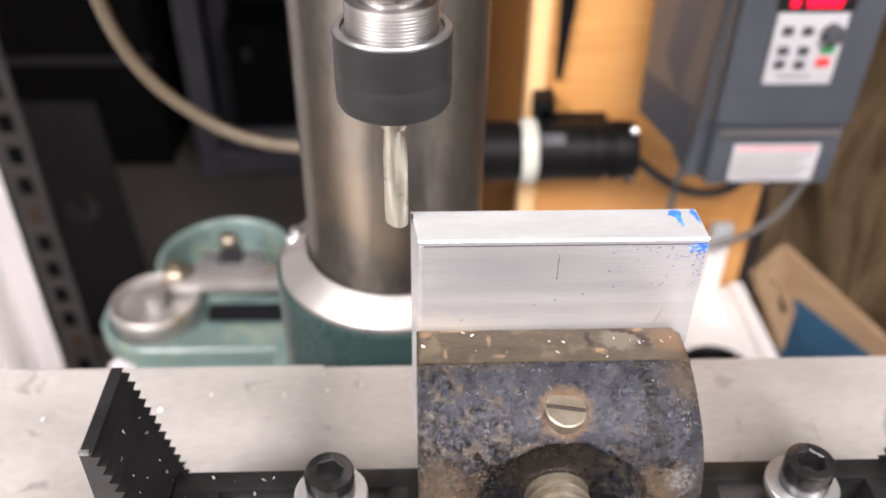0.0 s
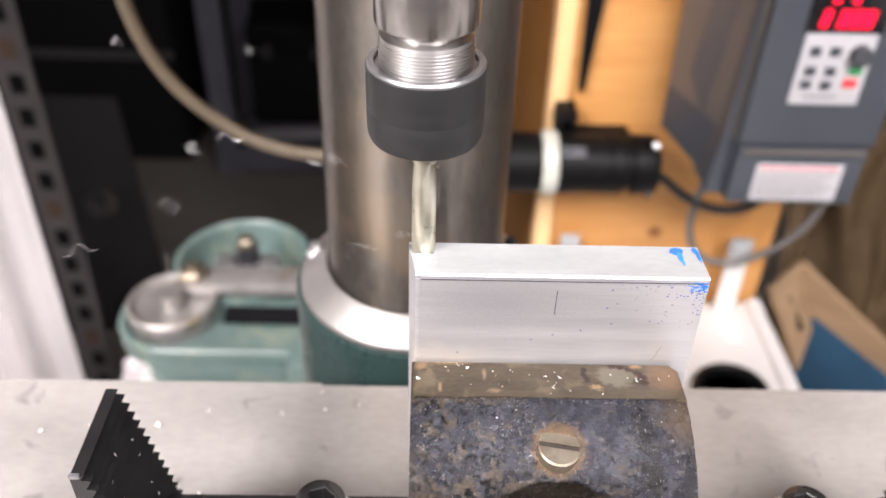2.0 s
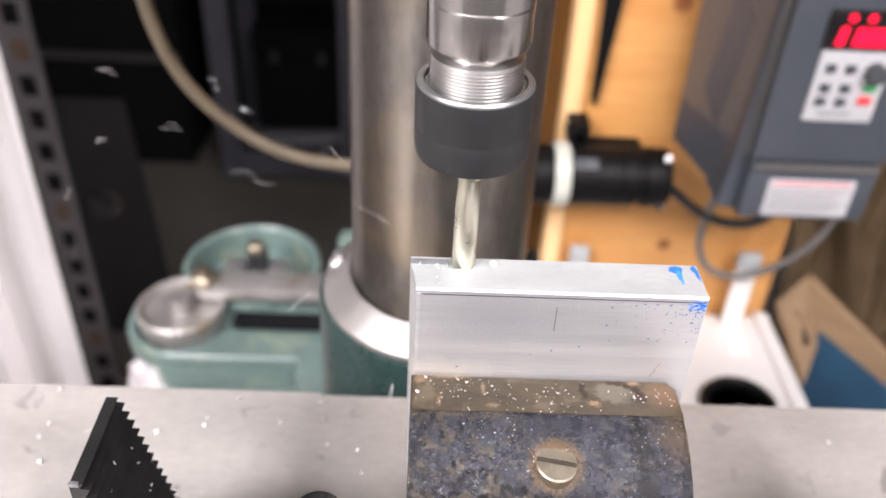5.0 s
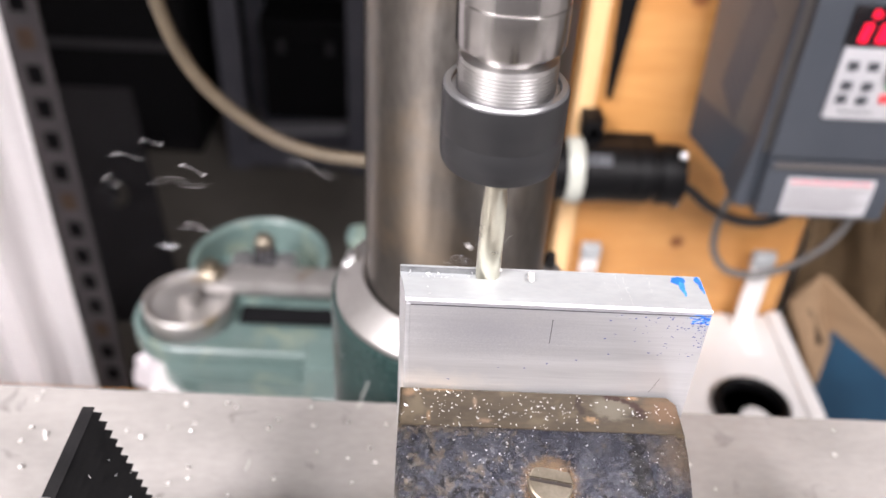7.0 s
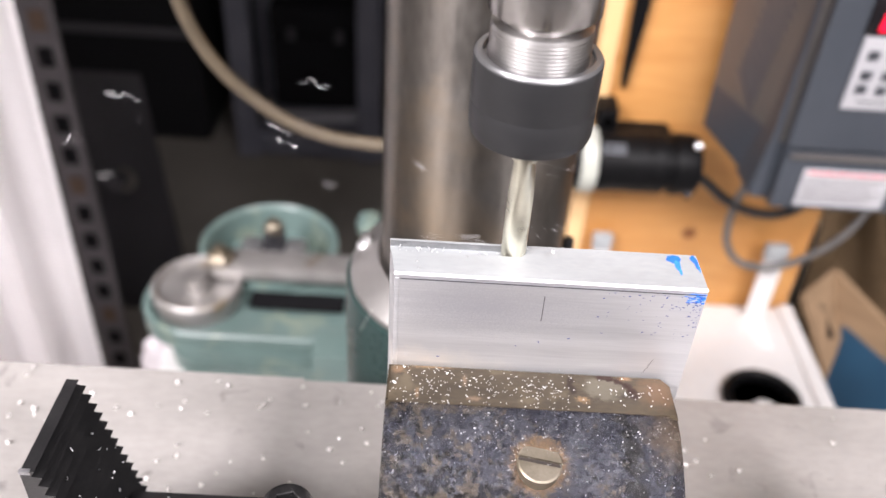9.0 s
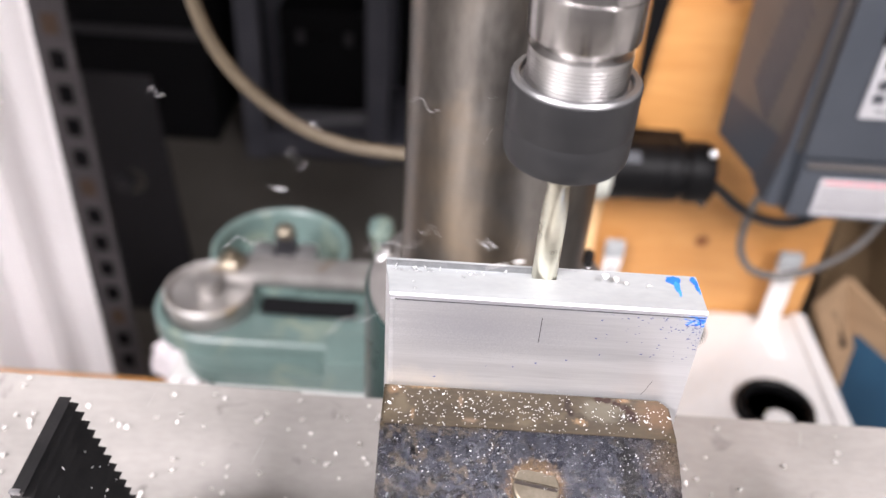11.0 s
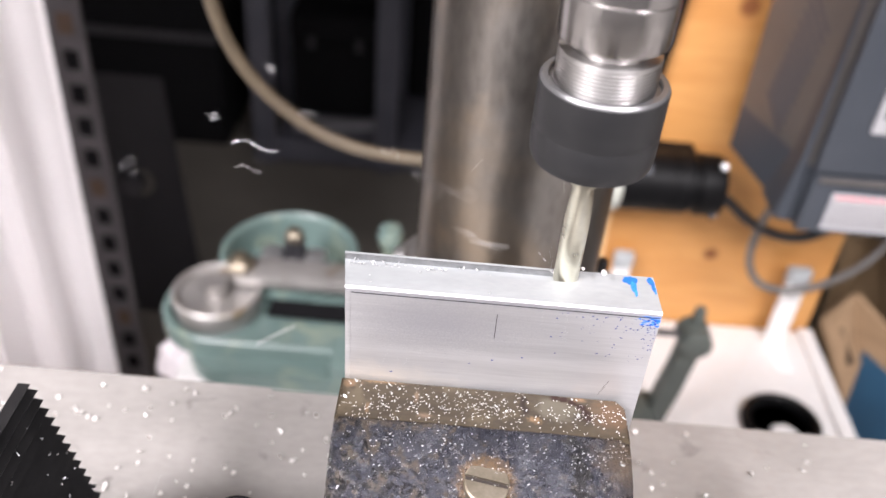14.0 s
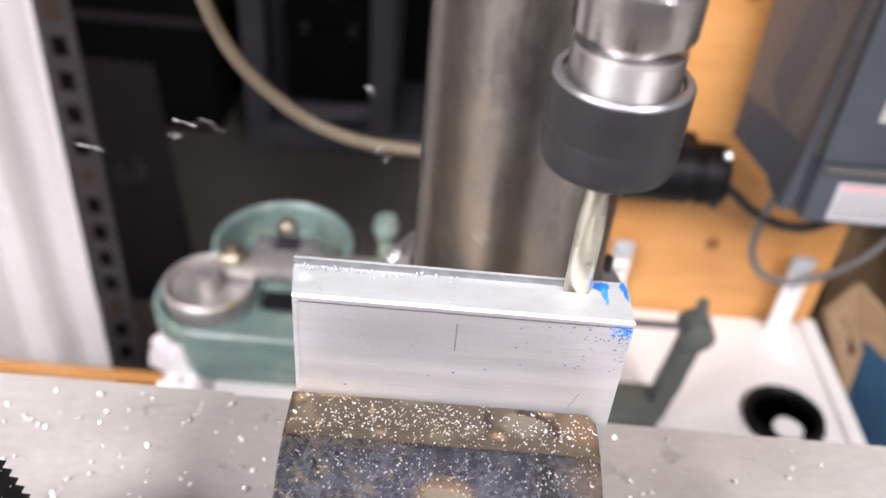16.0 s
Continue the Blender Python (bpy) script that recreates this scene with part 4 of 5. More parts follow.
def inverter():
    top = thing("motor_inverter", "slate grey motor speed inverter with a lit red display", "inverter", at=(0.0208, -0.0068, 0.0133))
    yf = 0.47
    # body: narrow front, wider at the back
    bm = bmesh.new()
    fr = [(0.262, -0.168), (0.388, -0.168), (0.386, 0.09), (0.258, 0.09)]
    front = [bm.verts.new((x, yf + 0.004, h)) for x, h in fr]
    back = [bm.verts.new((x, 0.592, h)) for x, h in ((0.224, -0.155), (0.412, -0.155), (0.412, 0.085), (0.221, 0.085))]
    bm.faces.new(front)
    bm.faces.new(back)
    for i in range(4):
        j = (i + 1) % 4
        bm.faces.new((front[i], front[j], back[j], back[i]))
    bmesh.ops.bevel(bm, geom=bm.edges[:], offset=0.004, segments=2, affect="EDGES")
    bmesh.ops.bisect_plane(bm, geom=bm.verts[:] + bm.edges[:] + bm.faces[:], plane_co=(0, 0, -0.104), plane_no=(0, 0, 1))
    body = part("housing", bm, VFD_SIDE, top, "brown-grey metal housing")
    body.data.materials.append(VFD_GREY)
    for f in body.data.polygons:
        f.material_index = 1 if f.center.z < -0.104 else 0
    part("back_plate", box(0.25, 0.4, 0.59, 0.607, -0.12, 0.06, 0.002), VFD_SIDE, top)
    for i in range(11):
        f_ = 0.56 - 0.014 * i
        vent = part("vent_slot", box(-0.021, 0.021, -0.0006, 0.0006, -0.0014, 0.0014), SHELF_GREY, body)
        vent.matrix_basis = Matrix.Translation((0.2592 - 0.0372 * f_, 0.474 + 0.118 * f_, -0.085 + 0.0105 * i)) @ pose(0, 0, 0, 0, 0, 107.5) @ pose(0, 0, 0, 0, -40, 0)
    part("front_cover", box(0.262, 0.387, yf - 0.004, yf + 0.006, -0.104, 0.092, 0.003), VFD_GREY, top, "slate grey plastic cover")
    part("terminal_cover", box(0.264, 0.384, yf - 0.003, yf + 0.006, -0.168, -0.1075, 0.003), VFD_GREY, top, "slate grey terminal cover")
    part("cheek", prism([(0.246, -0.165), (0.2625, -0.168), (0.2625, 0.09), (0.2555, 0.09), (0.2525, -0.1)], yf + 0.01, yf + 0.055, "y", 0.002), VFD_GREY, top, "slate grey side cheek")
    part("lip", box(0.268, 0.380, yf - 0.0075, yf - 0.002, -0.1125, -0.1085, 0.0012), VFD_SIDE, top, "pale moulded lip")
    pad = part("keypad", box(0.294, 0.355, yf - 0.0065, yf - 0.003, -0.061, 0.004, 0.0015), PANEL_WHITE, top, "pale keypad panel")
    part("display", box(0.292, 0.358, yf - 0.0065, yf - 0.003, 0.0055, 0.040, 0.001), DISPLAY_BLACK, top, "black display window")
    for x, h in ((0.3005, -0.011), (0.3175, -0.011), (0.3005, -0.029), (0.318, -0.029), (0.300, -0.0415), (0.3175, -0.042)):
        part("key", box(x, x + 0.0092, yf - 0.0085, yf - 0.006, h - 0.004, h + 0.004, 0.0008), DARK_KEY, pad, "dark key")
    part("dial_knob", turned([(0.009, 0.0), (0.009, -0.008), (0.0078, -0.0095), (0, -0.0095)], 32, (0.3435, yf - 0.006, -0.013), "y"), DARK_KEY, pad, "dark speed knob")
    part("key", box(0.3385, 0.3495, yf - 0.0085, yf - 0.006, -0.0315, -0.0245, 0.0008), GREEN_KEY, pad, "green key")
    part("key", box(0.3365, 0.3485, yf - 0.0085, yf - 0.006, -0.0435, -0.0355, 0.0008), RED_KEY, pad, "red key")
    part("caption", box(0.305, 0.335, yf - 0.0068, yf - 0.006, -0.054, -0.0525), DARK_KEY, pad)
    for x, w in ((0.3015, 0.007), (0.3155, 0.0095), (0.326, 0.0095), (0.3365, 0.0085)):
        digit = part("digit", prism([(x, 0.0095), (x + w, 0.0095), (x + w + 0.002, 0.0255), (x + 0.002, 0.0255)], yf - 0.0069, yf - 0.0063, "y"), RED_LED, top, "glowing red bar")
    for x in (0.3105, 0.3265):
        part("led", turned([(0.0036, 0), (0.0036, -0.0006), (0, -0.0008)], 20, (x, yf - 0.0064, 0.0335), "y"), RED_LED, top, "glowing red lamp")
    lab = part("label", box(0.285, 0.366, yf - 0.0042, yf - 0.0025, -0.163, -0.124, 0.0004), PANEL_WHITE, top, "white warning label")
    part("label_line", box(0.288, 0.362, yf - 0.0046, yf - 0.004, -0.1285, -0.1268), RED_KEY, lab, "red bar")
    for i in range(6):
        part("label_line", box(0.288, 0.362 - 0.006 * (i % 3), yf - 0.0046, yf - 0.004, -0.1345 - 0.0045 * i, -0.1335 - 0.0045 * i), VFD_SIDE, lab, "grey bar")
    part("gland", turned([(0.008, 0), (0.009, -0.006), (0.009, -0.016), (0.006, -0.022)], 24, (0.335, 0.52, -0.166)), BLACK_PLASTIC, top, "black cable gland")
    part("gland", turned([(0.008, 0), (0.009, -0.006), (0.009, -0.012), (0.006, -0.018)], 24, (0.305, 0.53, -0.166)), ZINC, top, "bright cable gland")


inverter()


def cables():
    a = thing("motor_cable", "black motor cable running to the inverter", "cable", at=(0.024, -0.004, 0.0115))
    part("cable", tube([(0.212, 0.552, -0.187), (0.228, 0.55, -0.197), (0.252, 0.545, -0.214), (0.285, 0.54, -0.225), (0.315, 0.535, -0.218), (0.334, 0.522, -0.186)], 0.0052), RUBBER, a)
    b = thing("control_cable", "grey control cable hanging in a loop", "cable", at=(0.019, -0.006, 0.006))
    part("cable", tube([(0.274, 0.535, -0.166), (0.268, 0.545, -0.21), (0.272, 0.552, -0.26), (0.292, 0.556, -0.293), (0.325, 0.558, -0.303), (0.36, 0.552, -0.285), (0.392, 0.54, -0.235), (0.41, 0.545, -0.17), (0.42, 0.57, -0.1)], 0.0042), GREY_RUBBER, b)
    c = thing("air_hose", "tan rubber air hose hanging behind the column", "hose", at=(0.0238, 0.0065, 0.006))
    part("hose", tube([(-0.24, 0.37, 0.38), (-0.2439, 0.37, 0.1948), (-0.2481, 0.37, 0.1317), (-0.2418, 0.37, 0.0633), (-0.2302, 0.37, 0.0191), (-0.2081, 0.37, -0.0167), (-0.1723, 0.37, -0.0472), (-0.1387, 0.37, -0.0620), (-0.1050, 0.37, -0.0672), (-0.0639, 0.37, -0.0683), (-0.0113, 0.37, -0.0683)], 0.0052), HOSE, c)


cables()


def white_posts():
    for x, y, h, w, lab in ((0.337, 0.577, -0.300, 0.024, "white steel angle bracket with a grey cap"), (0.139, 0.585, -0.304, 0.02, "white steel angle bracket with a grey cap")):
        top = thing("angle_bracket", lab, "bracket", "angle brackets", at=(0.0304, 0, 0.0105))
        part("upright", box(x - w / 2, x + w / 2, y, y + 0.006, BENCH, h, 0.0015), WHITE_PAINT, top)
        part("foot", box(x - w / 2, x + w / 2, y - 0.05, y + 0.006, BENCH, BENCH + 0.005, 0.001), WHITE_PAINT, top)
        part("cap", box(x - w / 2 - 0.001, x + w / 2 + 0.001, y - 0.002, y + 0.01, h - 0.018, h + 0.003, 0.003), CAP_GREY, top, "pale grey cap")
        part("bolt", turned([(0.005, 0), (0.005, -0.004), (0, -0.005)], 16, (x, y - 0.0005, h - 0.03), "y"), ZINC, top)
    top = thing("white_post", "white square post standing behind the wooden partition", "post", at=(0.0615, -0.0103, 0.0311))
    part("post", box(0.585, 0.678, 1.2, 1.29, FLOOR - 0.031, 0.9, 0.004), WHITE_PAINT, top)


white_posts()


def lever_clamp():
    top = thing("cast_lever", "grey-green cast lever with a round boss and thin rod", "lever", at=(0.0261, -0.0008, 0.0095))
    y = 0.433
    part("arm", prism([(0.158, BENCH), (0.182, BENCH), (0.190, -0.35), (0.1995, -0.285), (0.194, -0.272), (0.182, -0.272), (0.176, -0.288), (0.171, -0.34)], y - 0.010, y + 0.010, "y", 0.003), GREY_GREEN, top, "grey cast arm")
    part("boss", turned([(0.012, -0.018), (0.016, -0.016), (0.016, 0.012), (0.012, 0.015)], 32, (0.188, y, -0.279), "y"), GREY_GREEN, top, "round grey boss")
    part("pin", turned([(0.006, 0), (0.006, 0.018), (0.004, 0.022), (0, 0.022)], 20, (0.189, y + 0.004, -0.268)), GREY_GREEN, top)
    part("rod", turned([(0.0035, 0.03), (0.0035, 0.185)], 16, (0, y - 0.002, -0.276), "x"), DARK_STEEL, top, "thin dark rod")
    part("foot", box(0.05, 0.172, y - 0.03, y + 0.02, BENCH, BENCH + 0.032, 0.006), GREY_GREEN, top, "grey-green foot")


lever_clamp()


def green_machine():
    top = thing("green_belt_unit", "green enamelled belt drive unit with a steel pulley and arm", "belt drive", at=(0.0312, 0.013, -0.003))

    def stadium(xa, xb, ya, yb_, r, n=10):
        pts = []
        for cx, cy, a0 in ((xb - r, yb_ - r, 0), (xa + r, yb_ - r, 90), (xa + r, ya + r, 180), (xb - r, ya + r, 270)):
            for k in range(n + 1):
                a = radians(a0 + 90 * k / n)
                pts.append((cx + r * math.cos(a), cy + r * math.sin(a)))
        return pts

    part("tray", prism(stadium(-0.368, -0.034, 0.444, 0.566, 0.056), -0.372, -0.361, "z", 0.002), GREEN, top, "green rounded tray floor")
    # raised rim of the tray
    bm = bmesh.new()
    loops = []
    for inset, h in ((0.0, -0.374), (0.0, -0.353), (0.002, -0.351), (0.0075, -0.351), (0.0095, -0.353), (0.0105, -0.362)):
        loops.append([bm.verts.new((x, y, h)) for x, y in stadium(-0.373 + inset, -0.03 - inset, 0.44 + inset, 0.57 - inset, 0.062 - inset)])
    for a, c in zip(loops, loops[1:]):
        for i in range(len(a)):
            j = (i + 1) % len(a)
            bm.faces.new((a[i], a[j], c[j], c[i]))
    part("tray_rim", bm, GREEN, top, "raised green tray rim")
    part("housing", prism(stadium(-0.335, -0.04, 0.416, 0.57, 0.05), BENCH, -0.371, "z"), GREEN, top, "green lower housing")
    part("front_step", box(-0.175, -0.05, 0.415, 0.462, BENCH + 0.001, -0.347, 0.004), GREEN, top)
    part("pulley", turned([(0.046, -0.361), (0.048, -0.349), (0.049, -0.340), (0.0485, -0.335), (0.046, -0.333), (0.043, -0.335), (0.041, -0.341), (0.012, -0.343), (0.012, -0.322), (0, -0.322)], 56, (-0.314, 0.505, 0)), DULL_STEEL, top, "bright steel pulley")
    part("pulley_nut", turned([(0.016, -0.322), (0.016, -0.312), (0.013, -0.309), (0.007, -0.309), (0.007, -0.302), (0, -0.302)], 6, (-0.292, 0.53, 0)), BRASSY, top, "brassy hexagon nut")
    part("arm", box(-0.3, -0.07, 0.515, 0.552, -0.336, -0.320, 0.004), DULL_STEEL, top, "flat steel arm")
    # thin black plate for the shade in the slot
    part("slot", box(-0.255, -0.15, 0.487, 0.515, -0.352, -0.3505), SHADE_BLACK, top, "dark slot")
    part("guard", turned([(0.068, BENCH), (0.081, -0.40), (0.083, -0.355), (0.082, -0.348), (0.077, -0.346), (0.073, -0.35), (0.071, -0.385), (0.0, -0.388)], 72, (-0.252, 0.602, 0)), GREEN, top, "green round guard bowl")
    part("hub", turned([(0.018, -0.018), (0.018, 0.02), (0.013, 0.024), (0.013, 0.045), (0, 0.047)], 32, (-0.2455, 0.602, -0.373)), DARK_STEEL, top, "dark hub")
    part("hub_cap", turned([(0.011, 0.0), (0.011, 0.012), (0.008, 0.016), (0, 0.016)], 24, (-0.2455, 0.600, -0.331)), BRASSY, top, "steel hub cap")
    for dx in (-0.026, 0.026):
        part("lug", box(-0.246 + dx - 0.012, -0.246 + dx + 0.012, 0.58, 0.61, -0.366, -0.345, 0.005), ZINC, top, "bright lug")
    part("stop_post", turned([(0.008, -0.352), (0.008, -0.315), (0.012, -0.31), (0.015, -0.296), (0.012, -0.286), (0, -0.285)], 28, (-0.13, 0.58, 0)), GREEN, top, "small green knob")
    rag = thing("white_rag", "crumpled white cloth lying on the stand", "cloth", at=(0.0279, 0.0144, -0.0052))
    bm = bmesh.new()
    bmesh.ops.create_icosphere(bm, subdivisions=4, radius=1)
    for v in bm.verts:
        k = 1 + 0.25 * noise.noise(v.co * 2.2) + 0.1 * noise.noise(v.co * 6)
        v.co = Vector((-0.314 + 0.027 * v.co.x * k, 0.392 + 0.018 * v.co.y * k, max(BENCH, BENCH + 0.010 + 0.036 * v.co.z * k)))
    part("cloth", bm, SHEET_WHITE, rag)
    bench = thing("wooden_rail", "low orange pine rail on posts before the curtain", "rail", at=(0.0403, 0.0203, -0.0067))
    part("rail_board", box(-0.8, -0.39, 0.6, 0.611, -0.622, -0.606, 0.002), PINE, bench)
    for x in (-0.74, -0.43):
        part("post", box(x, x + 0.03, 0.601, 0.61, FLOOR, -0.6215, 0.002), PINE, bench)
    sack = thing("small_white_bag", "small crumpled white plastic bag on the pine rail", "bag", at=(0.0403, 0.0203, -0.0067))
    bm = bmesh.new()
    bmesh.ops.create_icosphere(bm, subdivisions=4, radius=1)
    for v in bm.verts:
        k = 1 + 0.22 * noise.noise(v.co * 2.4 + Vector((3, 1, 2))) + 0.08 * noise.noise(v.co * 7)
        v.co = Vector((-0.42 + 0.032 * v.co.x * k, 0.607 + 0.02 * v.co.y * k, max(-0.606, -0.566 + 0.044 * v.co.z * k)))
    part("bag_body", bm, BAG_PLASTIC, sack)


green_machine()


def curtain():
    top = thing("white_curtain", "white hanging sheet with soft upright folds", "curtain", at=(0.0385, 0.0219, 0))
    bm = bmesh.new()
    nx, nz = 90, 12
    grid = []
    for i in range(nx + 1):
        u = i / nx
        line = []
        for k in range(nz + 1):
            h = FLOOR + 0.005 + (1.39 - FLOOR) * k / nz
            x = -1.25 + 0.70 * u - 0.02 * (1 - k / nz)
            y = 0.7 + 0.019 * math.sin(u * 46 + 0.6 * math.sin(k * 0.5)) + 0.007 * math.sin(u * 101 + k * 0.2)
            line.append(bm.verts.new((x, y, h)))
        grid.append(line)
    for a, c in zip(grid, grid[1:]):
        for k in range(nz):
            bm.faces.new((a[k], c[k], c[k + 1], a[k + 1]))
    bmesh.ops.solidify(bm, geom=bm.faces[:], thickness=0.002)
    part("sheet", bm, SHEET_WHITE, top)


curtain()


def dark_corner():
    top = thing("storage_shelf", "grey painted steel shelf in the dark corner", "shelf", at=(0.0893, 0.0277, 0.002))
    for x in (-0.705, -0.352, 0.03):
        for y in (1.95, 2.3):
            part("leg", box(x, x + 0.062, y, y + 0.04, FLOOR, 0.9, 0.003), SHELF_GREY, top)
    # upper boards near-black, for the shade inside the shelf
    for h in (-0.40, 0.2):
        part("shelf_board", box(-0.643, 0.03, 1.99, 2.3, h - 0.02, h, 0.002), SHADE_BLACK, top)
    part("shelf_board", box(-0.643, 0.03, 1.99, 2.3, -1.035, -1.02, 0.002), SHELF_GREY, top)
    part("tie_bar", box(-0.643, -0.352, 1.952, 1.985, FLOOR + 0.012, -1.016, 0.002), SHELF_GREY, top, "broad grey bottom rail")
    part("tie_bar", box(-0.29, 0.03, 1.952, 1.985, FLOOR + 0.012, -1.016, 0.002), SHELF_GREY, top, "broad grey bottom rail")
    tray = thing("paper_stack", "pale grey papers lying on the dark shelf", "papers", at=(0.0893, 0.0277, 0.002))
    ob = part("sheet", box(-0.13, 0.13, -0.03, 0.03, 0, 0.012, 0.002), PAPER_GREY, tray)
    ob.matrix_basis = Matrix.Translation((-0.475, 2.06, -1.018)) @ pose(0, 0, 0, 0, 0, 9)
    # added black block that darkens the inside of the shelf
    case = thing("shelf_shade_block", "black block for the shade inside the shelf", "case", at=(0.0893, 0.0277, 0.002))
    part("shelf_block_body", box(-0.62, -0.36, 2.12, 2.29, -1.019, -0.785, 0.01), SHADE_BLACK, case)
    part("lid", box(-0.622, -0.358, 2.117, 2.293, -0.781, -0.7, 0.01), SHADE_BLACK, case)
    for x in (-0.56, -0.42):
        part("latch", box(x - 0.012, x + 0.012, 2.111, 2.1185, -0.8, -0.762, 0.002), DARK_STEEL, case)
    slab = thing("steel_plate", "dark grey steel plate with a round hole, leaning", "steel plate", at=(0.0655, 0.0315, -0.009))
    bm = bmesh.new()
    out, hole = [], []
    n = 32
    corners = [(0.09, 0.3), (-0.07, 0.3), (-0.11, -0.3), (0.16, -0.3)]
    ring = [bm.verts.new((0.025 + 0.03 * math.cos(2 * math.pi * i / n), 0, 0.06 + 0.03 * math.sin(2 * math.pi * i / n))) for i in range(n)]
    quad = [bm.verts.new((x, 0, h)) for x, h in corners]
    for q in range(4):
        seg = ring[q * 8:q * 8 + 9] if q < 3 else ring[24:] + ring[:1]
        for a, c in zip(seg, seg[1:]):
            bm.faces.new((quad[q], c, a))
        bm.faces.new((quad[q], quad[(q + 1) % 4], seg[-1]))
    bmesh.ops.solidify(bm, geom=bm.faces[:], thickness=0.02)
    ob = part("plate", bm, DARK_STEEL, slab)
    ob.matrix_basis = Matrix.Translation((-0.79, 1.3, -0.82)) @ pose(0, 0, 0, -8, 0, 0)
    ob = part("bush", turned([(0.016, 0.0), (0.022, 0.0), (0.022, 0.03), (0.016, 0.03)], 28, (0, 0, 0), "y"), DARK_STEEL, slab, "dark grey bush in the hole")
    ob.location = (-0.782, 1.296, -0.765)
    angle = thing("slotted_angle", "slotted steel angle post with rusty holes", "post", at=(0.0428, 0.0234, 0))
    part("post", box(-0.662, -0.61, 0.9, 0.904, FLOOR, 1.3), ANGLE_STEEL, angle)
    for i in range(26):
        part("slot", box(-0.646, -0.624, 0.8975, 0.9002, -0.9 + i * 0.055, -0.87 + i * 0.055, 0.001), RUST if i % 5 == 2 else SHADE_BLACK, angle)
    # added black block that keeps the far corner dark
    chest = thing("corner_shade_block", "black block added for the darkness of the corner", "cabinet", at=(0.084, 0.0353, 0))
    part("corner_block_body", box(-1.3, -0.8, 2.02, 2.35, FLOOR, 0.6, 0.01), SHADE_BLACK, chest)
    part("corner_block_edge", box(-1.3, -0.8, 2.008, 2.018, -0.765, -0.74, 0.002), DARK_STEEL, chest)


dark_corner()


def cartons():
    def slab(corners, thick, bm=None):
        """A flat sheet through four corners, with thickness."""
        bm = bm or bmesh.new()
        vs = [bm.verts.new(c) for c in corners]
        n = (vs[1].co - vs[0].co).cross(vs[3].co - vs[0].co).normalized() * thick
        ws = [bm.verts.new(v.co + n) for v in vs]
        bm.faces.new(vs)
        bm.faces.new(ws[::-1])
        for i in range(4):
            j = (i + 1) % 4
            bm.faces.new((vs[j], vs[i], ws[i], ws[j]))
        return bm

    top = thing("cardboard_box", "open brown cardboard box with a folded flap and blue printing", "cardboard box", at=(0.0365, -0.0083, 0.0204))
    rim_a, rim_b = Vector((0.462, 0.682, -0.412)), Vector((0.640, 0.552, -0.535))
    foot_a, foot_b = Vector((rim_a.x, rim_a.y, FLOOR - 0.02)), Vector((rim_b.x, rim_b.y, FLOOR - 0.02))
    part("front_panel", slab((rim_a, rim_b, foot_b, foot_a), 0.010), CARDBOARD, top)
    out = Vector((-0.59, -0.807, 0)) * 0.004
    way = rim_b - rim_a
    part("blue_print", slab([rim_a + way * u + Vector((0, 0, d)) + out for u, d in ((0.16, -0.052), (0.985, -0.024), (0.985, -0.45), (0.0, -0.45))], 0.002), BLUE_CARD, top, "dark blue printed area")
    flap = part("flap", slab(((0.404, 0.632, -0.412), (0.460, 0.684, -0.408), (0.512, 0.690, -0.500), (0.446, 0.578, -0.505)), 0.006), CARDBOARD, top, "bent brown flap")
    # black slab laid on the flap for the shade in its hole
    hole = part("hand_hole", slab(((0.434, 0.648, -0.4405), (0.444, 0.652, -0.4435), (0.468, 0.634, -0.4855), (0.456, 0.628, -0.4855)), 0.004), SHADE_BLACK, flap, "dark hand hole")
    hole.location = (-0.003, -0.004, 0.006)
    for a, c in ((foot_a, (0.80, 1.10)), (foot_b, (0.98, 0.97))):
        part("side_panel", slab(((a.x, a.y, -0.56), (c[0], c[1], -0.56), (c[0], c[1], FLOOR - 0.02), (a.x, a.y, FLOOR - 0.02)), 0.008), CARDBOARD, top)
    part("back_panel", slab(((0.80, 1.10, -0.5), (0.98, 0.97, -0.5), (0.98, 0.97, FLOOR - 0.02), (0.80, 1.10, FLOOR - 0.02)), 0.008), CARDBOARD, top)
    # packing paper stands up out of the box in upright folds
    paper = thing("packing_paper", "crumpled brown kraft packing paper standing in the box", "paper", at=(0.0389, -0.0117, 0.0246))
    bm = bmesh.new()
    nx, nz, grid = 150, 90, []
    for i in range(nx + 1):
        u, line = i / nx, []
        for k in range(nz + 1):
            w = k / nz
            x, h = 0.500 + 0.52 * u, -0.82 + 0.80 * w
            p = Vector((x * 11 + 0.6 * noise.noise((x * 6, h * 5, 1.0)), h * 2.2, 4.2))
            fold = abs(noise.noise(p)) * 0.09 + abs(noise.noise(p * 2.7)) * 0.03
            crease = 0.035 * abs(noise.noise((x * 3, h * 13, 8.0))) * max(0.0, min(1.0, (h + 0.45) / 0.2))
            line.append(bm.verts.new((x - 0.06 * (h + 0.4) * (1 - u) * 0.3 + 0.012 * noise.noise((u * 3, h * 9, 2.0)), 0.86 - 0.13 * u + 0.10 * (h + 0.5) - fold - crease, h + 0.02 * noise.noise((u * 7, 1.0, 5.0)))))
        grid.append(line)
    for a, c in zip(grid, grid[1:]):
        for k in range(nz):
            bm.faces.new((a[k], c[k], c[k + 1], a[k + 1]))
    bmesh.ops.solidify(bm, geom=bm.faces[:], thickness=0.002)
    part("sheet", bm, KRAFT, paper)
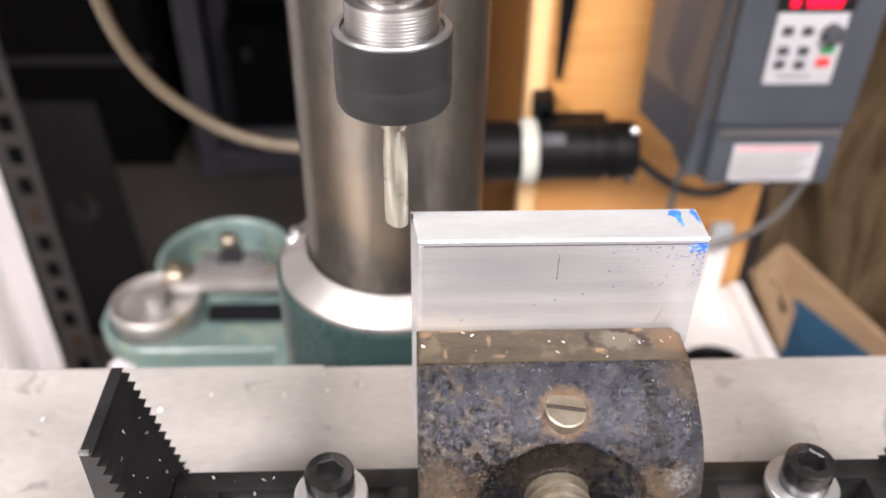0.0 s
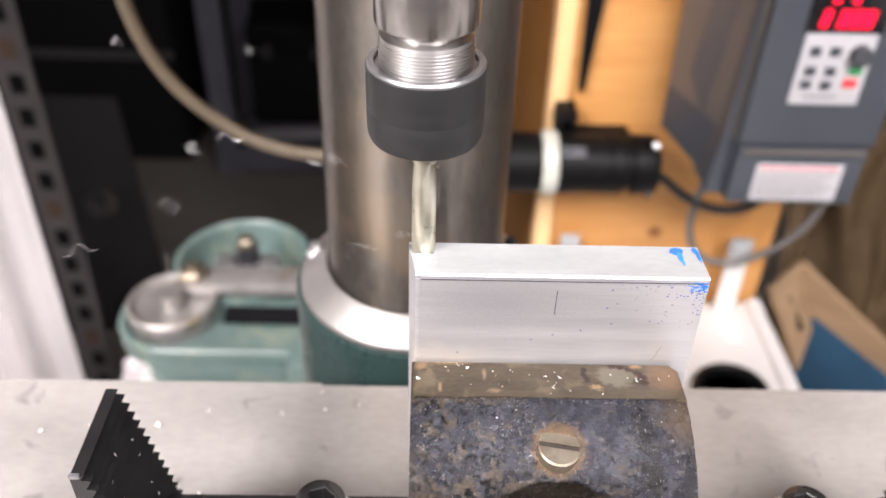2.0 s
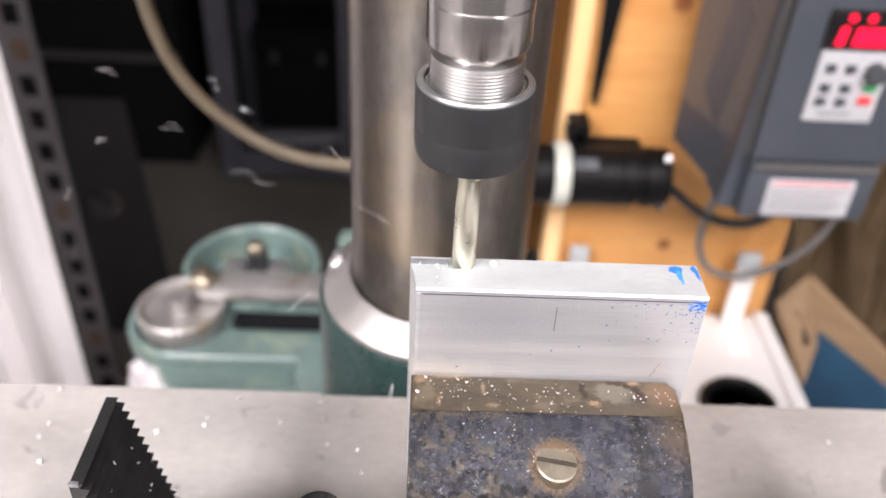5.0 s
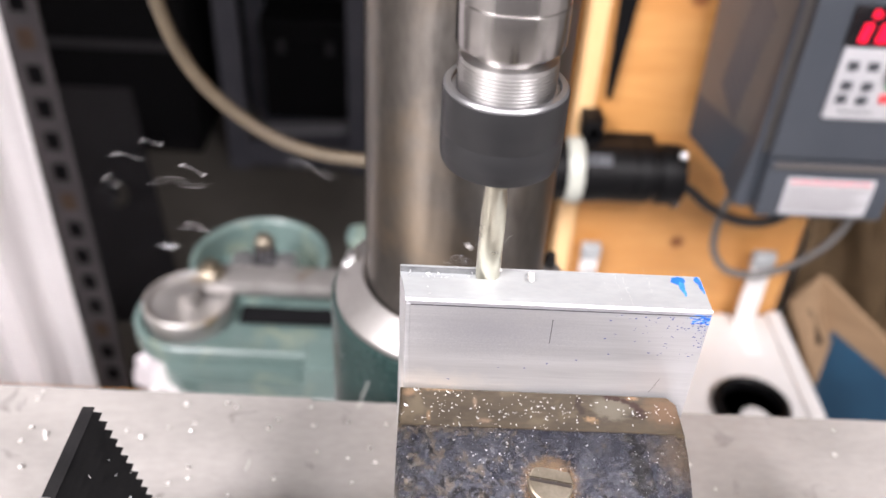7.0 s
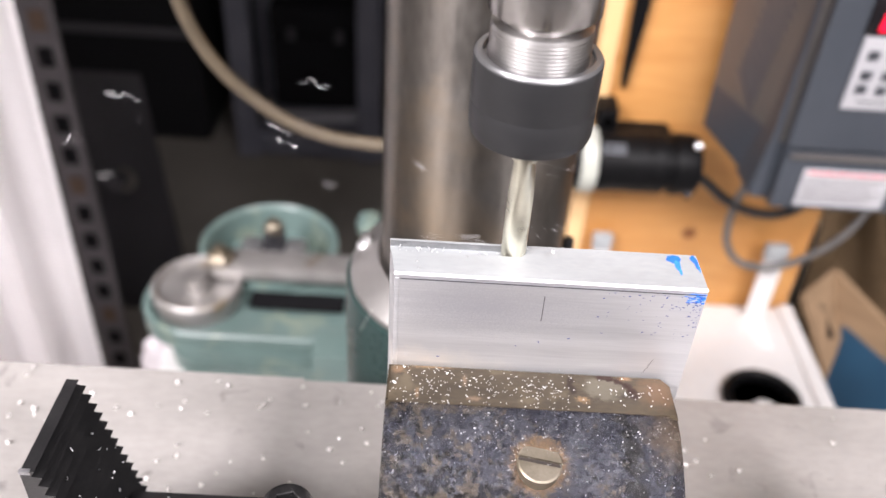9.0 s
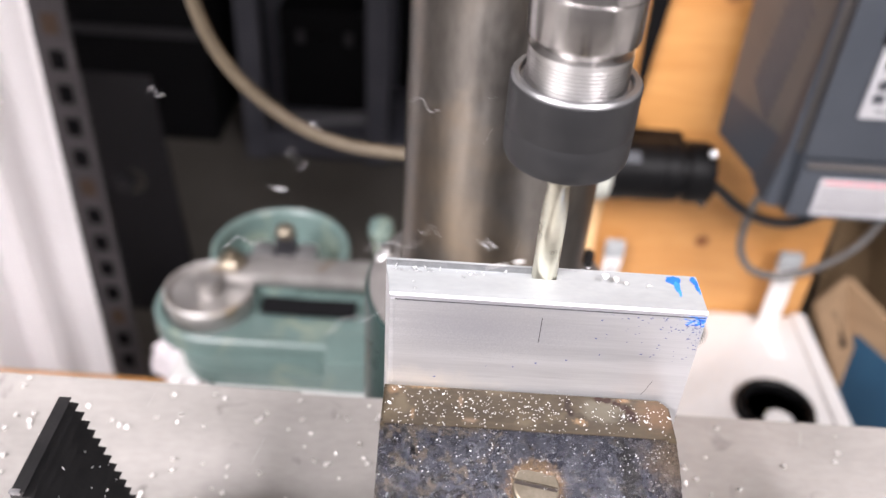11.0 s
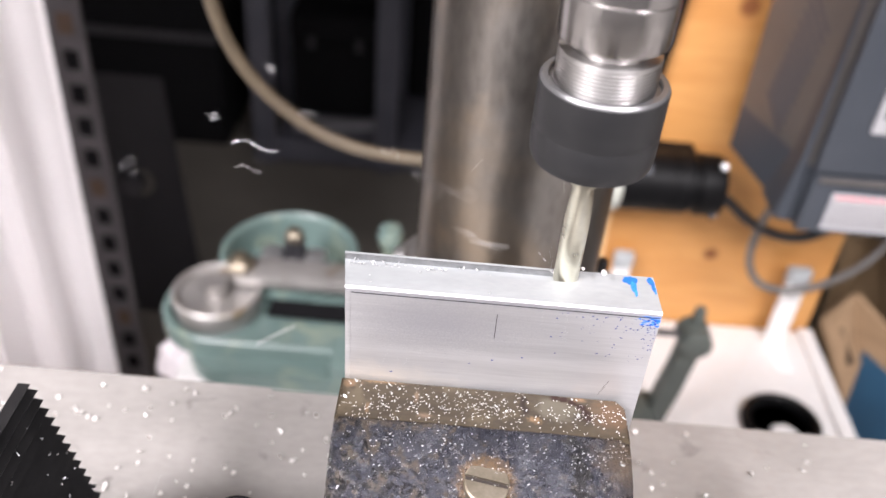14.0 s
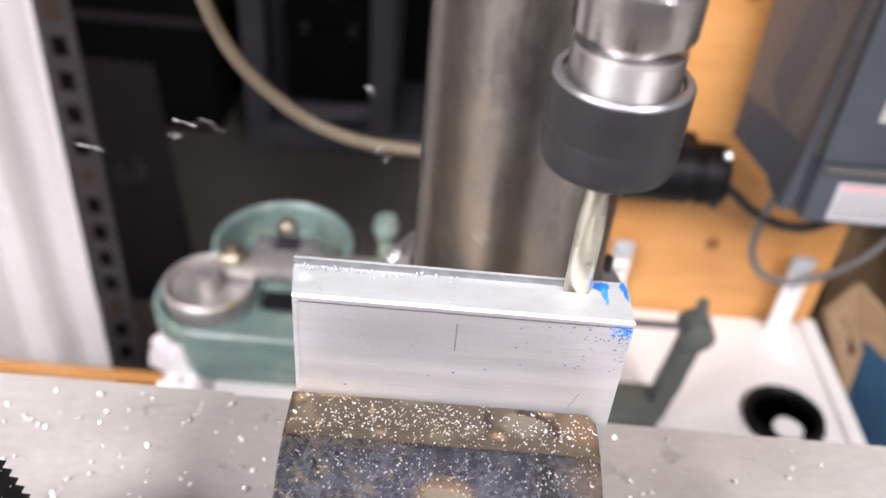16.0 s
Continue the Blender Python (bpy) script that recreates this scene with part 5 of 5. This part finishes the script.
    bag = thing("plastic_bag", "pale plastic bag beyond the inverter", "bag", at=(0.0343, -0.0176, 0.0288))
    bm = bmesh.new()
    bmesh.ops.create_icosphere(bm, subdivisions=4, radius=1)
    for v in bm.verts:
        k = 1 + 0.2 * noise.noise(v.co * 2.5) + 0.08 * noise.noise(v.co * 7)
        v.co = Vector((0.70 + 0.09 * v.co.x * k, 0.95 + 0.08 * v.co.y * k, -0.09 + 0.1 * v.co.z * k))
    part("bag_body", bm, SHEET_WHITE, bag)


cartons()


# ---- chips and motion ----
def table_shift(t):
    for (t0, a), (t1, b) in zip(TABLE, TABLE[1:]):
        if t <= t1:
            return a + (b - a) * (t - t0) / (t1 - t0)
    return TABLE[-1][1]


def chip_mesh(length, width, curl, seed, material=CHIP_ALUMINIUM):
    """A small curled sliver."""
    rnd = random.Random(seed)
    bm = bmesh.new()
    n = 4
    rows_ = []
    for i in range(n + 1):
        u = i / n
        a = curl * (u - 0.5)
        c = Vector((length * math.sin(a) / max(curl, 0.01), 0, length * (1 - math.cos(a)) / max(curl, 0.01)))
        w = width * (0.25 + math.sin(math.pi * (0.1 + 0.8 * u))) * rnd.uniform(0.7, 1.1)
        rows_.append([bm.verts.new(c + Vector((0, -w / 2, 0))), bm.verts.new(c + Vector((0, w / 2, w * 0.3)))])
    for a, b in zip(rows_, rows_[1:]):
        bm.faces.new((a[0], b[0], b[1], a[1]))
    bmesh.ops.solidify(bm, geom=bm.faces[:], thickness=0.00012)
    me = bpy.data.meshes.new("chip")
    bmesh.ops.recalc_face_normals(bm, faces=bm.faces)
    bm.to_mesh(me)
    bm.free()
    me.materials.append(material)
    return me


CHIPS = [chip_mesh(l, w, c, i) for i, (l, w, c) in enumerate(((0.0006, 0.0003, 0.8), (0.0009, 0.0003, 1.6), (0.0011, 0.0004, 2.2), (0.0018, 0.0003, 1.2), (0.0005, 0.0004, 0.5), (0.0020, 0.0005, 2.6)))]


def strand_mesh(length, seed):
    """A thin crinkled strand."""
    rnd = random.Random(seed)
    pts = [Vector((length * (i / 15 - 0.5), (0.0007 if i % 2 else -0.0007) * rnd.uniform(0.4, 1.5), 0.0016 * math.sin(i * 0.5 + seed))) for i in range(16)]
    bm = tube(pts, 0.00006, 4, 1)
    me = bpy.data.meshes.new("chip_strand")
    bm.to_mesh(me)
    bm.free()
    me.materials.append(CHIP_ALUMINIUM)
    return me


STRANDS = [strand_mesh(l, 40 + i) for i, l in enumerate((0.004, 0.007, 0.010, 0.015))]


def spray_mesh(seed):
    """Four or five fine specks that come down together."""
    rnd = random.Random(seed)
    bm = bmesh.new()
    for _ in range(rnd.randrange(6, 10)):
        c = Vector((rnd.uniform(-0.007, 0.007), rnd.uniform(-0.004, 0.004), 0))
        r, a, k = rnd.uniform(0.00007, 0.00017), rnd.uniform(0, 6.28), rnd.uniform(0.8, 2.6)
        ring = [c + Vector((math.cos(a) * k * r * math.cos(q) - math.sin(a) * r * math.sin(q), math.sin(a) * k * r * math.cos(q) + math.cos(a) * r * math.sin(q), 0)) for q in (0, 1.3, 2.4, 3.6, 4.9)]
        tip = bm.verts.new(c + Vector((0, 0, 0.0003)))
        low = [bm.verts.new(v) for v in ring]
        for i in range(5):
            bm.faces.new((low[i], low[(i + 1) % 5], tip))
        bm.faces.new(low[::-1])
    me = bpy.data.meshes.new("chip_spray")
    bm.to_mesh(me)
    bm.free()
    me.materials.append(CHIP_ALUMINIUM)
    return me


FLAKES = [chip_mesh(l, w, c, 90 + i, FLAKE_ALUMINIUM) for i, (l, w, c) in enumerate(((0.0028, 0.0017, 2.2), (0.0021, 0.0018, 1.6), (0.0032, 0.0013, 2.8), (0.0014, 0.0011, 1.2)))]
SPRAYS = [spray_mesh(70 + i) for i in range(8)]

SWARF = thing("swarf", "fresh aluminium chips scattered over the vise and table", "metal chips")
FLYING = thing("flying_swarf", "bright aluminium chips thrown off by the cutter", "metal chips")


def resting_place(rnd):
    """A spot on the table, the jaw, the blocks or the bar, in the table's own space."""
    k = rnd.random()
    if k < 0.27:
        y = -0.0155 - 0.015 * rnd.random()
        return Vector((rnd.uniform(0.0055, 0.0925), y, 0.0962))
    if k < 0.46:
        u = rnd.random() ** 1.2
        y = -0.033 - 0.018 * u
        return Vector((rnd.uniform(0.006, 0.093), y, vise_front(y)[0] + 0.0006))
    if k < 0.53:
        if rnd.random() < 0.6:
            return Vector((rnd.uniform(-0.078, -0.042), rnd.uniform(-0.055, -0.03), 0.0404))
        u = rnd.random()
        return Vector((-0.0910 + 0.0185 * u, rnd.uniform(-0.053, -0.022), 0.0828 - 0.08 * u))
    if k < 0.86:
        x = rnd.uniform(-0.2, 0.0) if rnd.random() < 0.82 else rnd.uniform(0.1, 0.24)
        return Vector((x, rnd.uniform(-0.03, 0.064), 0.0006))
    if k < 0.996:
        return Vector((0.006 + 0.045 * rnd.random() ** 1.8, rnd.uniform(-0.0028, 0.0012), 0.1304))
    return Vector((rnd.uniform(0.01, 0.09), rnd.uniform(-0.012, -0.004), 0.1325))


def make_chips():
    rnd = random.Random(11)
    rows = []
    # chips that lie there from the start
    for i in range(170):
        p = resting_place(rnd)
        if p.z > 0.12 or (p.z < 0.01 and rnd.random() < 0.5) or (0.06 < p.z and rnd.random() < 0.72):
            continue
        ob = new("chip", rnd.choice(FLAKES) if p.z < 0.01 else CHIPS[rnd.randrange(6)])
        ob.parent = SWARF
        ob.matrix_basis = Matrix.Translation(p) @ pose(0, 0, 0, rnd.uniform(-25, 25), rnd.uniform(-25, 25), rnd.uniform(0, 360))
    # chips that lie on the strap and the step block beside it
    for i in range(64):
        u = rnd.random()
        p = Vector((rnd.uniform(-0.078, -0.018), rnd.uniform(-0.056, -0.03), 0.0404)) if i % 2 else Vector((-0.0908 + 0.0185 * u, rnd.uniform(-0.054, -0.022), 0.0826 - 0.08 * u))
        if (p - Vector((-0.033, -0.043, 0.0404))).length < 0.014:
            continue
        ob = new("chip", CHIPS[rnd.choice((1, 2, 3, 5, 5))])
        ob.parent = SWARF
        ob.matrix_basis = Matrix.Translation(p) @ pose(0, 0, 0, rnd.uniform(-25, 25), rnd.uniform(-25, 25) if i % 2 else rnd.uniform(50, 80), rnd.uniform(0, 360))
    # chips that the cutter throws on to the vise and table
    for i in range(560):
        t = 0.9 + 14.9 * ((i + rnd.random()) / 560) ** 0.68
        cut = Vector((max(0.016, -table_shift(t)), -0.0055, 0.1))
        end = resting_place(rnd)
        if end.z > 0.12:
            end.x = min(end.x, cut.x - 0.004)
            if end.x < 0.006:
                end = Vector((rnd.uniform(-0.15, 0.0), rnd.uniform(-0.02, 0.06), 0.0006))
        ob = new("chip", rnd.choice(FLAKES) if end.z < 0.01 else CHIPS[rnd.choice((0, 0, 1, 1, 2, 3, 4, 4, 5))])
        ob.parent = SWARF
        turn = [rnd.uniform(-25, 25), rnd.uniform(-25, 25), rnd.uniform(-80, 80)]
        if 0.02 < end.z < 0.12 and end.x > 0.0 and rnd.random() < 0.75:
            ob.data = SPRAYS[rnd.randrange(8)]
            ob.name = "chip_spray"
            ob["kind"] = "stuff"
            on_top = end.y > -0.032
            end.x = min(max(end.x, 0.0125), 0.0855)
            end.y = min(max(end.y, -0.0268), -0.0192) if on_top else min(end.y, -0.0365)
            end.z = 0.0958 if on_top else vise_front(end.y)[0] + 0.0005
            turn = [0, 0, rnd.uniform(-12, 12)] if on_top else [vise_front(end.y)[1], 0, 0]
        mid = Vector((cut.x, 0, 0.126)).lerp(end, 0.5) + Vector((0, 0, 0.035 + 0.03 * rnd.random()))
        rows.append((ob, [(0, pose(*cut, 0, 0, 0)), (t, pose(*cut, 0, 0, 0)), (t + 0.03, pose(cut.x - 0.003, 0.0, 0.136, 10, 10, 10)), (t + 0.13, pose(*mid, *[a * 0.6 for a in turn])), (t + 0.26, pose(*end, *turn)), (16.3, pose(*end, *turn))]))
    # long chips that fly off past the column
    for i in range(330):
        t = 0.7 + 15.2 * (i + rnd.random()) / 330
        s = table_shift(t)
        cut = Vector((max(0.0065, -s) + s, 0.0, 0.125))
        a = radians(rnd.gauss(160, 22))
        far = rnd.uniform(0.10, 0.25)
        rise = rnd.uniform(0.0, 0.05)
        ob = new("chip", STRANDS[rnd.randrange(4)])
        ob.parent = FLYING
        ways = []
        for u, dt in ((0.0, 0.0), (0.06, 0.03), (0.35, 0.16), (0.7, 0.33), (1.0, 0.52)):
            p = cut + Vector((math.cos(a) * far * u, math.sin(a) * far * u, rise * 4 * u * (1 - u) * 0.7 + 0.035 * u - 0.045 * u * u))
            ways.append((t + dt, p))
        fall = ways[-1][1] + Vector((math.cos(a) * 0.12, math.sin(a) * 0.12, 0))
        fall.z = BENCH + 0.004
        if fall.y > 0.59:
            fall.y = 0.59
        if -0.1 < fall.x < 0.08 and fall.y < 0.25:
            fall.z = -0.004
            fall.y = 0.09
        ways.append((t + 0.85, fall))
        spin = [rnd.uniform(-80, 80) for _ in range(3)]
        way = ways[3][1] - ways[2][1]
        flat = [rnd.uniform(-60, 60), math.degrees(math.atan2(way.z, math.hypot(way.x, way.y))) + rnd.uniform(-12, 12), math.degrees(a) - 180 + rnd.uniform(-10, 10)]
        start = Vector((max(0.017, -s), -0.0055, 0.1))
        line = [(tt, pose(p.x + table_shift(0), 0 + p.y, p.z, *flat)) for k, (tt, p) in enumerate(ways)]
        # until it is cut it travels in the bar
        before = [(tt, pose(start.x + sh, start.y, start.z, 0, 0, 0)) for tt, sh in TABLE if tt < t - 0.06] + [(t - 0.04, pose(start.x + s, start.y, start.z, 0, 0, 0))]
        rows.append((ob, before + line + [(16.9, line[-1][1])]))
    return rows


CHIP_ROWS = make_chips()


def motions():
    carried = [MILL_TABLE, BAR, VISE, BLOCK_L, BLOCK_R, STRAP_L, STRAP_R, SCREW_L, SCREW_R, SWARF]
    for ob in carried:
        base = ob.location.copy()
        walk(ob, [(t, pose(base.x + s, base.y, base.z)) for t, s in TABLE])
    # the spindle turns clockwise, seen from above
    walk(SPINDLE, [(i / FPS, pose(0, 0, 0, 0, 0, 40 - (i * 84.0 % 360))) for i in range(0, 481)])
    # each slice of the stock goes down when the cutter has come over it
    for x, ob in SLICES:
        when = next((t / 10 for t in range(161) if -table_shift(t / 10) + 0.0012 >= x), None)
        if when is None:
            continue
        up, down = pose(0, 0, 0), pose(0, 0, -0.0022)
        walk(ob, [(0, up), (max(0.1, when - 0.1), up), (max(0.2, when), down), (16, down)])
    for ob, rows in CHIP_ROWS:
        walk(ob, rows)


BLOCK_R.location.x = 0.0965
for held, nudge in ((MILL_TABLE, 0.0067), (BAR, 0.0007), (VISE, 0.0013), (SWARF, 0.0012), (BLOCK_L, 0.0058), (BLOCK_R, 0.001), (STRAP_L, 0.0033), (STRAP_R, 0.0014), (SCREW_L, 0.0026), (SCREW_R, 0.001)):
    held.location.x += nudge
motions()
